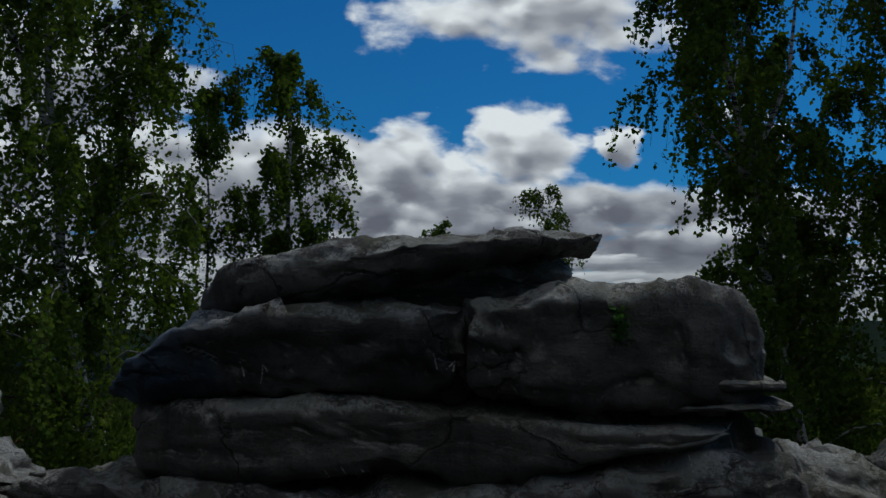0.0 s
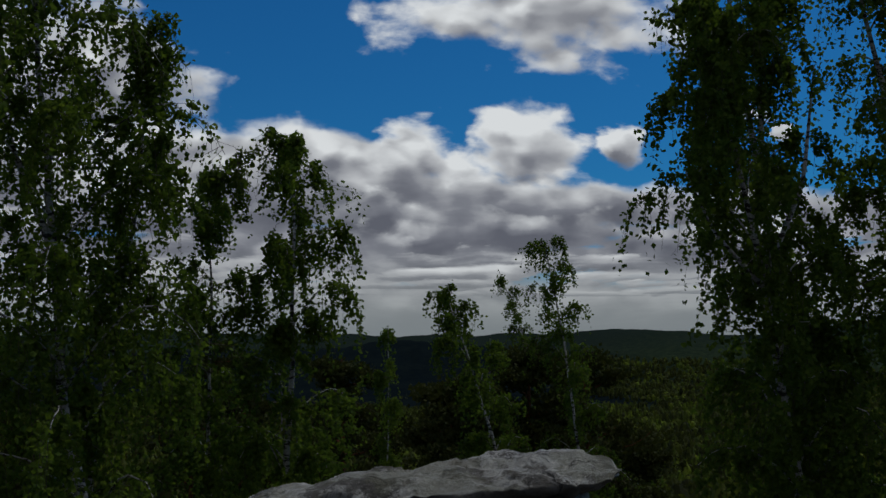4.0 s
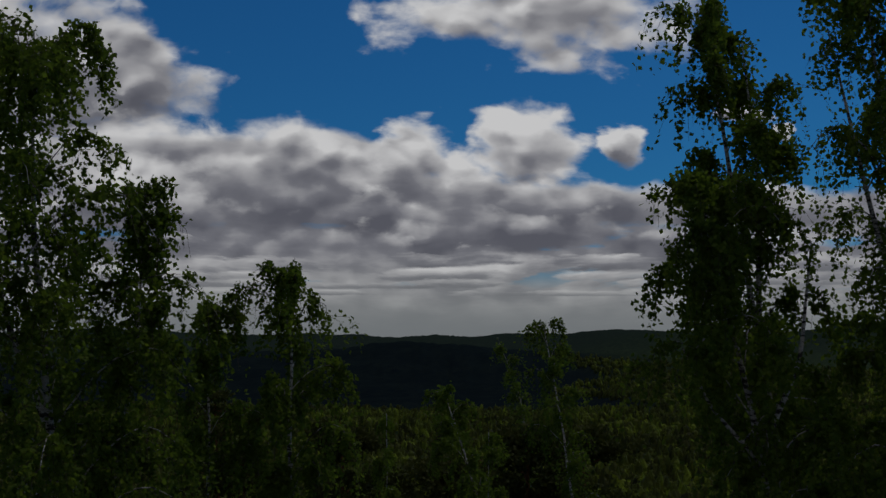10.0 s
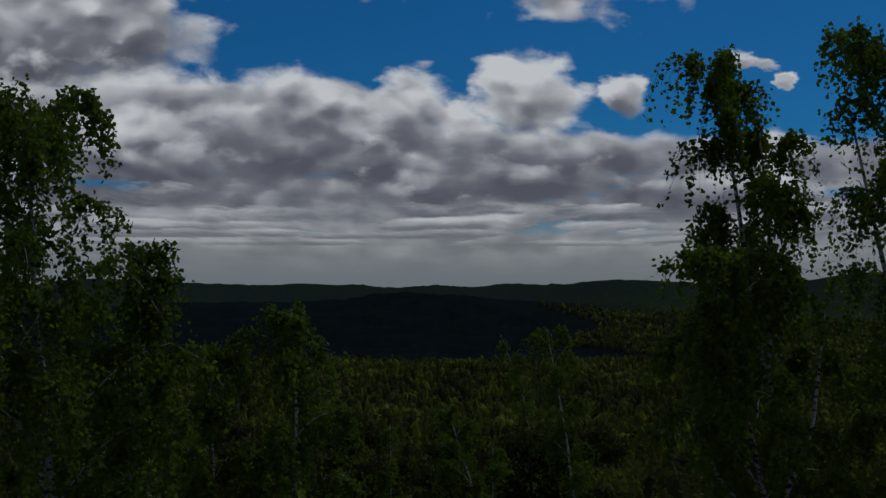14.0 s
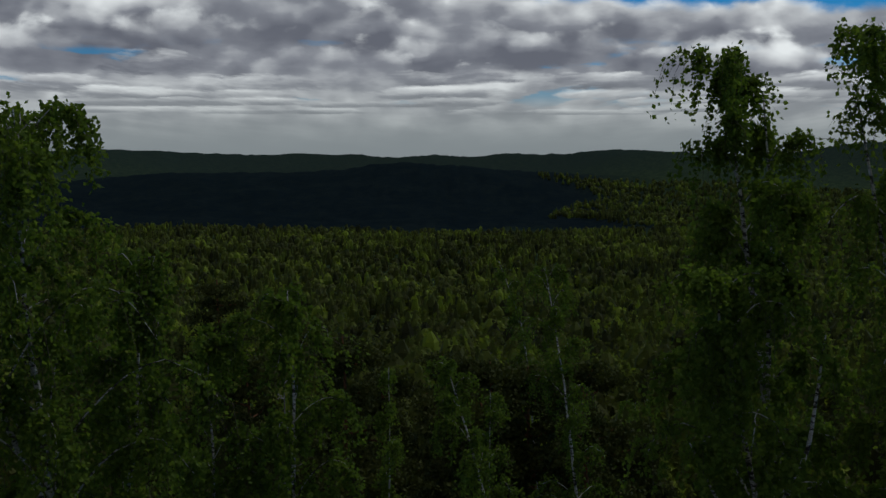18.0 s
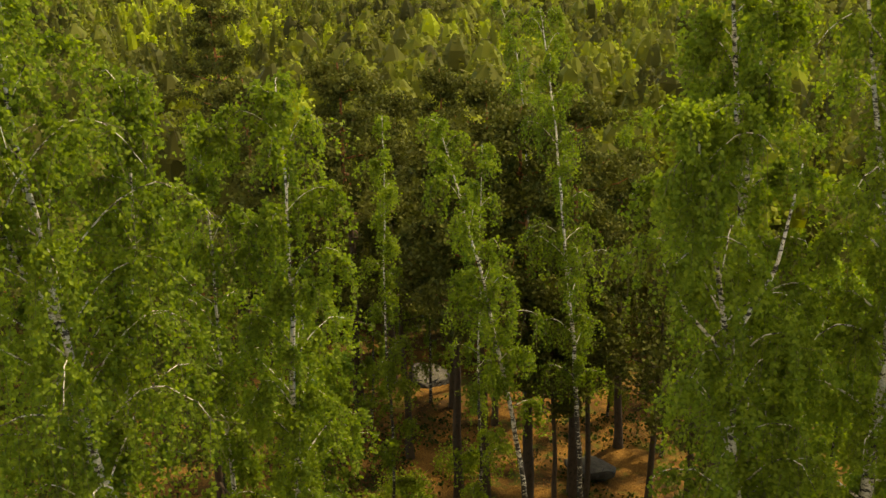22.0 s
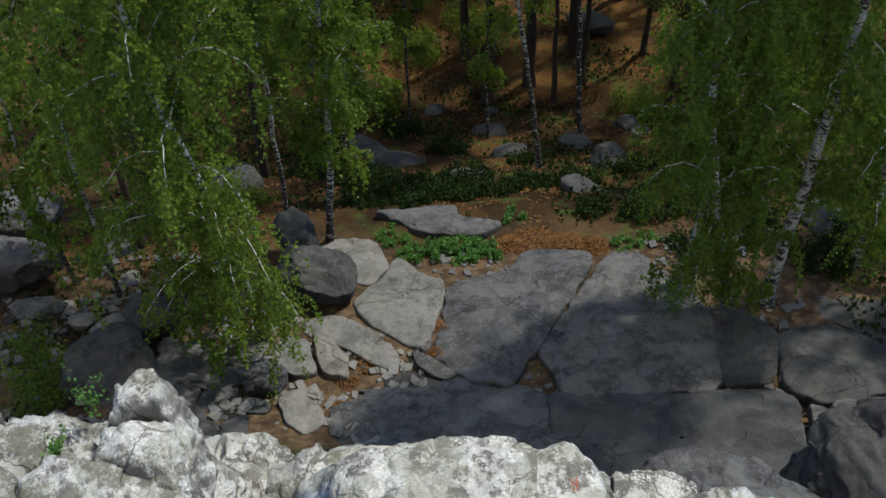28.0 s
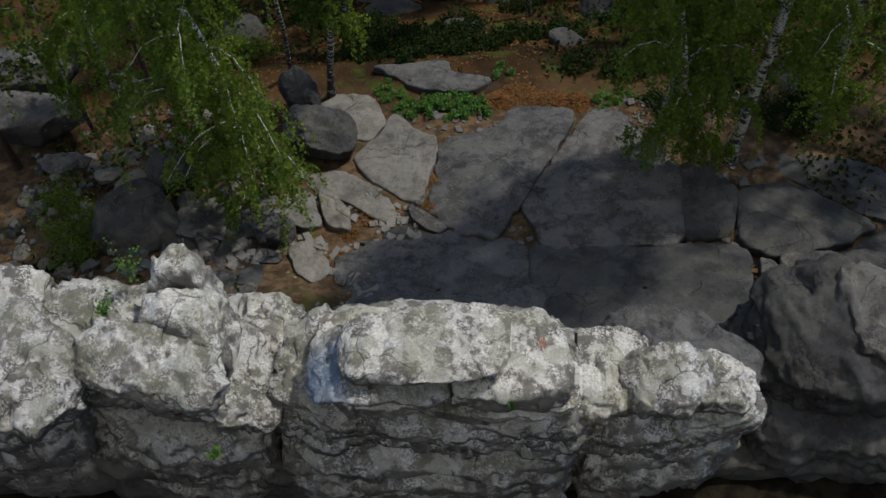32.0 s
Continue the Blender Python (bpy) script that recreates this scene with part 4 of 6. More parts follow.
def slab(label, outline, thick, seed, mat=None, lift=0.0, bulge=0.10, group="slabs of the ledge", name="stone_slab", tilt=(0.0, 0.0)):
    """A weathered plate with rounded shoulders over an outline of a few corners."""
    o = np.array(outline, float)
    c = o.mean(0)
    p = o - c
    p *= 1.13
    for _ in range(2):
        q = np.roll(p, -1, 0)
        p = np.stack([0.86 * p + 0.14 * q, 0.14 * p + 0.86 * q], 1).reshape(-1, 2)
    # even steps round the rim
    loop = np.concatenate([p, p[:1]])
    t = np.concatenate([[0], np.cumsum(np.linalg.norm(np.diff(loop, axis=0), axis=1))])
    s = np.linspace(0, t[-1], 97)[:-1]
    rim = np.stack([np.interp(s, t, loop[:, i]) for i in range(2)], -1)
    size = np.sqrt(np.abs(np.cross(p, np.roll(p, -1, 0)).sum()) / 2)
    rim *= 1 + 0.055 * fbm(np.stack([rim[:, 0] * 2.2, rim[:, 1] * 2.2, 0 * s + seed], -1), 3, seed=seed)[:, None]
    rings = []
    edge = min(0.065, 0.02 * size + 0.02)
    reach = np.linalg.norm(rim, axis=1).mean()
    for k in np.concatenate([np.linspace(0.02, 0.9, 16), (0.94, 0.965, 0.985, 1.0)]):
        xy = rim * k
        inner = (1 - k) * reach
        drop = edge * (1 - np.sqrt(1 - (1 - min(inner / edge, 1)) ** 2)) if inner < edge else 0
        rings.append(np.column_stack([xy, np.full(len(xy), bulge * size * 0.35 * (1 - k ** 2) - drop)]))
    for d, k in ((0.35, 1.01), (0.7, 0.99), (1.0, 0.95)):
        rings.append(np.column_stack([rim * k, np.full(len(rim), -edge - d * thick)]))
    v = np.concatenate(rings)
    v[:, :2] += c
    w = np.column_stack([v[:, :2], np.full(len(v), seed * 1.7)])
    top = 0.07 * fbm(w * 0.8, 4, 0.55, seed=seed) + 0.020 * fbm(w * 5, 3, 0.6, seed=seed + 1) - 0.05 * np.maximum(0.08 - np.abs(fbm(w * 0.5 + 3, 3, seed=seed + 4)), 0) / 0.08
    v[:, 2] += ledge_z(v[:, 0], v[:, 1]) + lift + top + (v[:, 0] - c[0]) * tilt[0] + (v[:, 1] - c[1]) * tilt[1]
    ob = new(name, mesh_of(name, v, grid_faces(len(rings), len(rim), True), mat or LEDGE))
    return tagged(ob, label, "stone slab", group)


PALE_TXT, GREY_TXT = "pale flat stone slab on the ledge", "grey flat stone slab on the ledge"
slab("pale rounded stone slab beside the birch", [(-4.0, 22.7), (-3.4, 23.4), (-2.3, 23.0), (-1.8, 21.7), (-2.3, 20.9), (-3.2, 21.2)], 0.6, 61, PALE, 0.11)
slab("pale stone slab beside a soil-filled joint", [(-2.7, 19.9), (-1.9, 21.0), (-1.5, 22.1), (-0.8, 21.1), (-0.15, 20.7), (-0.6, 18.0), (-1.5, 18.5)], 0.6, 62, PALE, 0.07)
slab("large grey stone slab on the ledge", [(0.15, 20.8), (1.7, 20.9), (2.2, 22.1), (4.0, 21.8), (3.7, 20.6), (2.4, 18.1), (1.6, 16.4), (-0.1, 17.2)], 0.7, 63, LEDGE, 0.09)
slab("largest grey stone slab, in tree shade", [(4.6, 21.3), (5.4, 21.4), (6.75, 19.1), (6.4, 15.85), (5.0, 15.8), (3.1, 15.7), (2.9, 16.6), (2.5, 17.6)], 0.7, 64, LEDGE, 0.11)
# tree shade on these three slabs is put into their darker stone
slab("grey stone slab near the birch roots, darkened for tree shade", [(6.95, 18.8), (7.7, 19.0), (8.4, 17.8), (7.95, 16.1), (6.65, 15.95)], 0.7, 65, DARK, 0.07)
slab("grey stone slab with a pointed end, darkened for tree shade", [(8.6, 17.7), (10.0, 17.9), (11.9, 16.3), (10.6, 15.5), (9.0, 15.1), (8.25, 15.8)], 0.7, 66, DARK, 0.09)
slab("grey stone slab under the trees, darkened for their shade", [(9.6, 19.4), (12.6, 19.0), (13.5, 17.0), (12.2, 16.5), (10.2, 18.2)], 0.6, 67, DARK, 0.00)
slab("pale ragged stone ledge above the drop", [(-2.2, 24.9), (-0.9, 24.9), (0.2, 25.0), (0.3, 24.3), (1.6, 23.9), (0.9, 23.2), (-0.7, 23.5)], 0.9, 68, LEDGE, 0.14)
slab("long dark stone shelf behind the ridge", [(-2.5, 15.9), (0.2, 16.2), (2.5, 15.7), (2.6, 12.6), (-0.5, 12.0), (-2.7, 12.8)], 0.8, 76, LEDGE, 0.05)
slab("long dark stone shelf behind the ridge", [(2.6, 15.6), (5.2, 15.5), (8.0, 15.4), (7.7, 13.0), (5.5, 12.0), (2.7, 12.2)], 0.8, 77, DARK, 0.09)


def plates(region, count, seed, mats=None):
    """Breaks a stretch of the ledge into angular plates that lie close together."""
    rng = np.random.default_rng(seed)
    reg = np.array(region, float)
    lo, hi = reg.min(0), reg.max(0)

    def clip(poly, n, d):
        out = []
        for i, a in enumerate(poly):
            b = poly[(i + 1) % len(poly)]
            da, db = a @ n - d, b @ n - d
            if da <= 0:
                out.append(a)
            if da * db < 0:
                out.append(a + (b - a) * (da / (da - db)))
        return out

    seeds = []
    while len(seeds) < count:
        q = rng.uniform(lo, hi)
        inside = all(((b - a)[0] * (q - a)[1] - (b - a)[1] * (q - a)[0]) > 0 for a, b in zip(reg, np.roll(reg, -1, 0)))
        if inside and all(np.linalg.norm(q - w) > 0.5 for w in seeds):
            seeds.append(q)
    weight = rng.uniform(0, 0.9, count)
    for i, c in enumerate(seeds):
        poly = list(reg)
        for k, w in enumerate(seeds):
            if w is not c:
                n = w - c
                poly = clip(poly, n, (w + c) @ n / 2 + 0.5 * (weight[i] - weight[k]))
                if len(poly) < 3:
                    break
        if len(poly) < 3:
            continue
        poly = np.array(poly)
        poly = poly.mean(0) + (poly - poly.mean(0)) * rng.uniform(0.88, 0.98)
        slab("angular pale stone plate, lying close to its neighbours" if i % 4 < 2 else "angular dark grey stone plate with soil round it", poly, 0.35, 700 + i, (mats or (PALE, PALE, LEDGE, DARK))[i % 4],
             rng.uniform(-0.05, 0.18), 0.05, "plates of the ledge", "stone_plate", rng.uniform(-0.13, 0.13, 2))


PLATES = dict(group="plates of the ledge", name="stone_plate")
slab("pale trapezoid stone plate in the ledge", [(-5.02, 17.49), (-4.33, 18.58), (-3.86, 18.41), (-3.47, 17.06), (-3.9, 16.99)], 0.35, 721, PALE, 0.1, 0.1, **PLATES)
slab("pale rounded stone plate beside the joint", [(-3.64, 18.46), (-3.12, 18.22), (-2.67, 17.53), (-2.62, 16.82), (-3.29, 17.03)], 0.35, 722, PALE, 0.12, 0.1, **PLATES)
slab("long pale stone plate along the soil-filled joint", [(-3.97, 19.11), (-2.84, 19.34), (-2.02, 18.56), (-1.48, 17.85), (-1.47, 17.09), (-2.0, 17.36), (-2.75, 18.0), (-3.65, 18.6)], 0.35, 723, PALE, 0.05, 0.06, **PLATES)
slab("pale stone plate with a straight crack", [(-4.28, 16.09), (-3.92, 16.34), (-3.17, 15.57), (-3.16, 14.98), (-3.51, 14.72), (-3.97, 15.14)], 0.35, 724, PALE, 0.1, 0.08, **PLATES)
slab("pale stone plate beside the cracked one", [(-4.64, 15.47), (-4.25, 15.42), (-3.54, 14.61), (-4.06, 14.41), (-4.55, 14.72)], 0.35, 725, PALE, 0.02, 0.06, **PLATES)
slab("grey stone plate under the birch branches", [(-6.05, 18.12), (-4.9, 18.37), (-5.1, 17.56), (-5.49, 17.06), (-5.83, 16.96)], 0.35, 726, LEDGE, 0.02, 0.06, **PLATES)
slab("dark wedge of stone in the joint", [(-0.96, 17.68), (-0.52, 17.42), (0.14, 16.71), (-0.08, 16.5), (-0.51, 16.75), (-0.82, 17.15)], 0.35, 727, LEDGE, 0.1, 0.1, **PLATES)
slab("narrow grey stone plate against the shelf", [(-2.94, 15.7), (-2.47, 15.79), (-2.58, 14.55), (-2.87, 14.74)], 0.35, 728, LEDGE, 0.06, 0.05, **PLATES)
slab("brown-grey stone plate behind the ridge", [(-4.54, 14.36), (-3.42, 14.57), (-2.63, 14.48), (-2.81, 13.63), (-3.32, 13.55), (-4.1, 14.02)], 0.35, 729, PALE, 0.05, 0.08, **PLATES)
slab("low dark stone plate in the soil", [(-1.63, 16.82), (-0.94, 16.9), (-0.25, 16.42), (0.43, 16.14), (0.26, 15.82), (-0.75, 16.09), (-1.52, 16.38)], 0.35, 730, DARK, -0.03, 0.05, **PLATES)
slab("low brown stone plate in the soil", [(-2.29, 16.3), (-1.61, 16.32), (-0.67, 16.04), (-0.75, 15.88), (-1.59, 16.01)], 0.35, 731, LEDGE, -0.02, 0.04, **PLATES)
slab("small brown stone plate in the rubble", [(-5.7, 14.89), (-5.16, 14.96), (-4.89, 14.51), (-5.29, 14.4)], 0.35, 732, LEDGE, 0.05, 0.06, **PLATES)
slab("small dark stone plate in the rubble", [(-5.58, 16.09), (-4.85, 16.12), (-4.48, 15.76), (-4.61, 15.56), (-5.21, 15.61)], 0.35, 733, DARK, 0.12, 0.1, **PLATES)
slab("small brown stone plate in the rubble", [(-5.22, 15.39), (-4.81, 15.48), (-4.61, 14.89), (-4.94, 14.85)], 0.35, 734, LEDGE, 0.05, 0.08, **PLATES)
slab("small grey stone plate in the rubble", [(-6.62, 17.48), (-6.26, 17.48), (-6.13, 16.9), (-6.46, 16.78)], 0.35, 735, LEDGE, 0.05, 0.1, **PLATES)
slab("small grey stone plate in the rubble", [(-6.24, 16.19), (-5.83, 16.33), (-5.52, 15.7), (-5.85, 15.37), (-6.23, 15.61)], 0.35, 736, LEDGE, 0.02, 0.1, **PLATES)
plates([(-7.6, 12.4), (-5.3, 12.3), (-4.9, 15.0), (-5.4, 17.0), (-6.6, 18.9), (-8.0, 17.5)], 16, 33, (DARK, LEDGE, DARK, DARK))
plates([(8.3, 12.6), (12.5, 12.4), (13.6, 16.6), (12.2, 16.2), (10.8, 15.2), (8.4, 14.9)], 7, 34, (DARK, DARK, LEDGE, DARK))

rock("boulder", "dark rounded boulder lying on the pale slabs", (-3.75, 20.6, -7.55), (1.15, 0.85, 0.62), 81, (6, 8, -8), "boulder", res=36, square=2.5, cuts=9, rough=0.12, mat=DARK)
rock("standing_stone", "dark upright stone leaning beside the birch", (-4.6, 22.9, -8.4), (0.55, 0.75, 0.75), 82, (14, -8, 30), res=36, square=3.0, cuts=10, mat=DARK)
rock("boulder", "small grey boulder among the slabs", (-4.75, 16.75, -7.05), (0.62, 0.48, 0.38), 83, (0, 0, 10), "boulder", res=34, square=2.6, mat=LEDGE)
rock("boulder", "small dark stone under the boulder", (-4.75, 19.75, -8.0), (0.36, 0.26, 0.24), 84, (0, 0, 0), "boulder", res=22, mat=DARK)
rock("boulder", "long dark angular boulder below the ledge", (-8.9, 17.2, -7.5), (1.25, 1.35, 0.60), 85, (4, 6, 35), "boulder", "dark boulders", res=28, square=3.4, cuts=14, mat=DARK)
rock("boulder", "dark grey boulder beside the bush", (-8.3, 19.3, -7.8), (0.85, 0.75, 0.55), 86, (0, 8, 12), "boulder", "dark boulders", res=26, square=3.0, cuts=14, mat=DARK)
rock("boulder", "pale stone beside the dark boulders", (-9.25, 18.75, -7.75), (0.62, 0.42, 0.26), 87, (0, 0, 40), "boulder", "pale stones", res=24, mat=PALE)
rock("boulder", "pale flat stone on the soil", (-10.1, 19.3, -7.95), (0.45, 0.28, 0.18), 88, (0, 0, 10), "boulder", "pale stones", res=22, mat=PALE)
rock("boulder", "flat grey stone on the soil", (-11.6, 19.9, -8.3), (0.8, 0.4, 0.28), 89, (0, 0, 5), "boulder", "pale stones", res=24, mat=LEDGE)
rock("boulder", "broad dark rock on the slope", (-13.6, 22.6, -9.3), (1.7, 0.9, 0.75), 90, (0, 5, -5), "boulder", "dark boulders", res=24, cuts=14, mat=LEDGE)
rock("boulder", "broad dark rock on the slope", (-14.6, 25.4, -10.2), (1.9, 1.0, 0.8), 91, (0, -5, 8), "boulder", "dark boulders", res=24, cuts=14, mat=LEDGE)
rock("flat_rock", "flat table-like rock casting a dark shadow", (7.1, 45.2, -17.1), (1.2, 0.8, 0.32), 92, (0, 4, -6), "boulder", res=26, square=3.6, mat=DARK)
rock("rock_shelf", "grey broken rock shelf beside the forest path", (-0.5, 57.5, -19.0), (1.2, 1.3, 0.5), 93, (6, 3, 8), "rock", res=30, square=3.4, strata=0.2, mat=DARK)

rng = np.random.default_rng(9)
slope = [(-3.2, 33.5, 0.9), (-0.6, 37.9, 0.5), (0.9, 29.0, 0.8), (4.6, 26.8, 0.7), (-4.9, 41.6, 1.1), (-1.9, 31.5, 0.9), (2.6, 33.0, 0.8), (-6.1, 42.2, 0.8),
         (2.0, 38.2, 0.35), (6.2, 30.0, 1.0), (9.5, 27.0, 1.1), (-8.0, 29.0, 1.2), (11.4, 23.4, 1.0), (1.8, 35.6, 0.7), (5.3, 34.0, 0.8), (-10.5, 24.0, 0.9), (8.0, 36.0, 0.9)]
for i, (x, y, s) in enumerate(slope):
    z = float(ground_z(x, y))
    rock("boulder", "weathered grey rock half sunk in the forest floor", (x, y, z - 0.05 * s), (s * rng.uniform(0.9, 1.4), s * rng.uniform(0.6, 0.9), s * 0.42),
         300 + i, (rng.uniform(-8, 8), rng.uniform(-8, 8), rng.uniform(0, 180)), "boulder", "rocks on the slope", res=20, cuts=14, mat=DARK)
for i in range(46):
    x, y = rng.uniform(-14, -5.5), rng.uniform(14, 23)
    s = rng.uniform(0.10, 0.30)
    z = float(max(ground_z(x, y), -99))
    rock("stone", "small loose stone on the soil of the ledge", (x, y, z + 0.05), (s * 1.3, s, s * 0.7), 400 + i % 7,
         (rng.uniform(-15, 15), rng.uniform(-15, 15), rng.uniform(0, 180)), "stone", "loose stones", res=10, mat=(PALE, LEDGE, DARK)[i % 3])


# ---- trees ----
def tube(points, radii, sides=8):
    """A tapered tube along points: verts and quads."""
    pts, radii = np.asarray(points, float), np.asarray(radii, float)
    d = np.gradient(pts, axis=0)
    d /= np.linalg.norm(d, axis=1, keepdims=True) + 1e-9
    ref = np.array((0.31, 0.95, 0.05)) if abs(d[0, 2]) > 0.5 else np.array((0, 0, 1.0))
    u = np.cross(d, ref)
    u /= np.linalg.norm(u, axis=1, keepdims=True) + 1e-9
    w = np.cross(d, u)
    a = np.linspace(0, 2 * math.pi, sides, endpoint=False)
    v = pts[:, None] + radii[:, None, None] * (np.cos(a)[None, :, None] * u[:, None] + np.sin(a)[None, :, None] * w[:, None])
    return v.reshape(-1, 3), grid_faces(len(pts), sides, True)


def join(pieces):
    o, vs, fs = 0, [], []
    for v, f in pieces:
        vs.append(v)
        fs.append(f + o)
        o += len(v)
    return np.concatenate(vs), np.concatenate(fs)


def along(points, n):
    """A smooth line of n points through a few."""
    p = np.asarray(points, float)
    t = np.concatenate([[0], np.cumsum(np.linalg.norm(np.diff(p, axis=0), axis=1))])
    s = np.linspace(0, t[-1], n)
    q = np.stack([np.interp(s, t, p[:, i]) for i in range(3)], -1)
    for _ in range(max(2, n // 8)):
        q[1:-1] = 0.25 * q[:-2] + 0.5 * q[1:-1] + 0.25 * q[2:]
    return q


def leaves(at, size, rng, hang=0.35):
    """Small folded leaves, each a bent pair of triangles, at the given places."""
    n = len(at)
    d = rng.normal(size=(n, 3))
    d[:, 2] -= hang * 2
    d /= np.linalg.norm(d, axis=1, keepdims=True)
    s = np.cross(d, rng.normal(size=(n, 3)))
    s /= np.linalg.norm(s, axis=1, keepdims=True) + 1e-9
    k = np.cross(d, s)
    L = size * rng.uniform(0.7, 1.3, (n, 1))
    v = np.stack([at, at + d * L * 0.45 + s * L * 0.42 + k * L * 0.10, at + d * L, at + d * L * 0.45 - s * L * 0.42 + k * L * 0.10], 1).reshape(-1, 3)
    o = np.arange(n)[:, None] * 4
    f = np.concatenate([o + np.array((0, 1, 2)), o + np.array((0, 2, 3))])
    return v, f


def birch(label, trunk, radius, crown_from, reach, count, seed, leaf=0.098, limbs=26, leaders=(), group="birches by the rocks", droop=1.0, fine=True, slim=False, away=None, shaded=0.0):
    """A weeping birch. trunk: a few places from root to tip; reach: how far the limbs go; count: leaves."""
    rng = np.random.default_rng(seed)
    base = np.array(trunk[0], float)
    tree = thing("birch_tree", label, "tree", group, at=tuple(base))
    stems = [along(np.array(trunk) - base, 40)] + [along(np.array(q) - base, 24) for q in leaders]
    height = stems[0][-1, 2]
    wob = 0.05 * fbm(stems[0] * 0.7 + seed, 2, seed=seed)
    stems[0][:, 0] += wob
    for i, st in enumerate(stems):
        r0 = radius if i == 0 else radius * (0.36 if i == 1 else 0.24)
        tt = np.linspace(0, 1, len(st))
        r = r0 * (1 - tt) ** 0.9 * 0.8 + 0.012
        if i == 0:
            r *= 1 + 0.5 * np.exp(-st[:, 2] / 0.35)
        if i == 0:
            stem = part("trunk", mesh_of("trunk", *tube(st, r, 12), BIRCH_BARK), tree, "white bark with black marks")
        else:
            part("leader", mesh_of("trunk", *tube(st, r, 12), BIRCH_BARK), stem)
    c0 = crown_from - base[2]
    twigs, spots = [], []
    n_limb = limbs
    for j in range(n_limb):
        st = stems[rng.integers(len(stems)) if rng.random() < 0.5 else 0]
        h = (j + rng.random()) / n_limb
        z = c0 + (height - c0) * h
        if st[-1, 2] < z or st[0, 2] > z:
            st = stems[0]
        k = min(len(st) - 2, int(np.searchsorted(st[:, 2], z)))
        root = st[k]
        az = j * 2.399 + rng.uniform(-0.6, 0.6)
        if away is not None and h < 0.36:
            az = away + 1.5 * math.sin(j * 2.4) + rng.uniform(-0.3, 0.3)
        out = reach * ((0.17 + 0.83 * (1 - h) ** 0.85) if slim else (0.25 + 0.75 * (1 - h) ** 0.42)) * (0.55 + 0.45 * min(1, h * 4)) * rng.uniform(0.65, 1.15)
        rise = out * rng.uniform(0.5, 1.0) * (0.5 + 0.9 * h)
        out *= 1 - shaded * max(0.0, -math.sin(az)) ** 0.7
        rise = min(rise, 1.5 * max(stems[0][-1, 2] - root[2], 0.0) + 0.05)
        way = np.array((math.cos(az), math.sin(az), 0))
        s = np.linspace(0, 1, 10)[:, None]
        line = root + way * out * s + np.array((0, 0, 1.0)) * (rise * (1.7 * s - 1.0 * s ** 2.2 - 0.35 * droop * s ** 4))
        line += rng.normal(size=line.shape) * 0.03 * s
        rr = np.linspace(max(0.010, radius * 0.20 * (1 - h * 0.7)), 0.006, 10)
        part("limb", mesh_of("limb", *tube(line, rr, 5), BIRCH_BARK), stem)
        n_twig = int((12 + 16 * out / max(reach, 0.1)) * (1 if fine else 0.6))
        for _ in range(n_twig):
            a = rng.uniform(0.06, 1.0)
            i = a * 9
            q0 = line[int(i)] * (1 - i % 1) + line[min(9, int(i) + 1)] * (i % 1)
            side = rng.normal(size=3) * 0.42 * (0.3 + out * 0.28) + way * 0.12
            fall = rng.uniform(0.4, 2.0) * (0.35 + 0.32 * out) * droop
            s2 = np.linspace(0, 1, 6)[:, None]
            tw = q0 + side * np.sqrt(s2) * np.array((1, 1, 0.5)) + np.array((0, 0, 1.0)) * (0.22 * s2 - (fall + 0.22) * s2 ** 1.7)
            if fine:
                twigs.append(tube(tw[::2], (0.006, 0.004, 0.003), 3))
            spots.append(tw)
    tops = [st[-6:] + 0 for st in stems]
    spots += [along(t, 6) for t in tops]
    if fine:
        part("twig_spray", mesh_of("twig_spray", *join(twigs), TWIG), tree, "thin brown twigs", "stuff")
    S = np.array(spots)
    full = rng.random(len(S)) ** 2.2 + 0.06
    pick = rng.choice(len(S), size=count, p=full / full.sum())
    a = rng.uniform(0.15, 5.0, count)
    i = np.minimum(a.astype(int), 4)
    w = (a - i)[:, None]
    at = S[pick, i] * (1 - w) + S[pick, i + 1] * w + rng.normal(size=(count, 3)) * np.array((0.055, 0.055, 0.06))
    part("crown", mesh_of("crown", *leaves(at, leaf, rng), BIRCH_LEAF, False), tree, "small hanging green leaves", "stuff")
    return tree


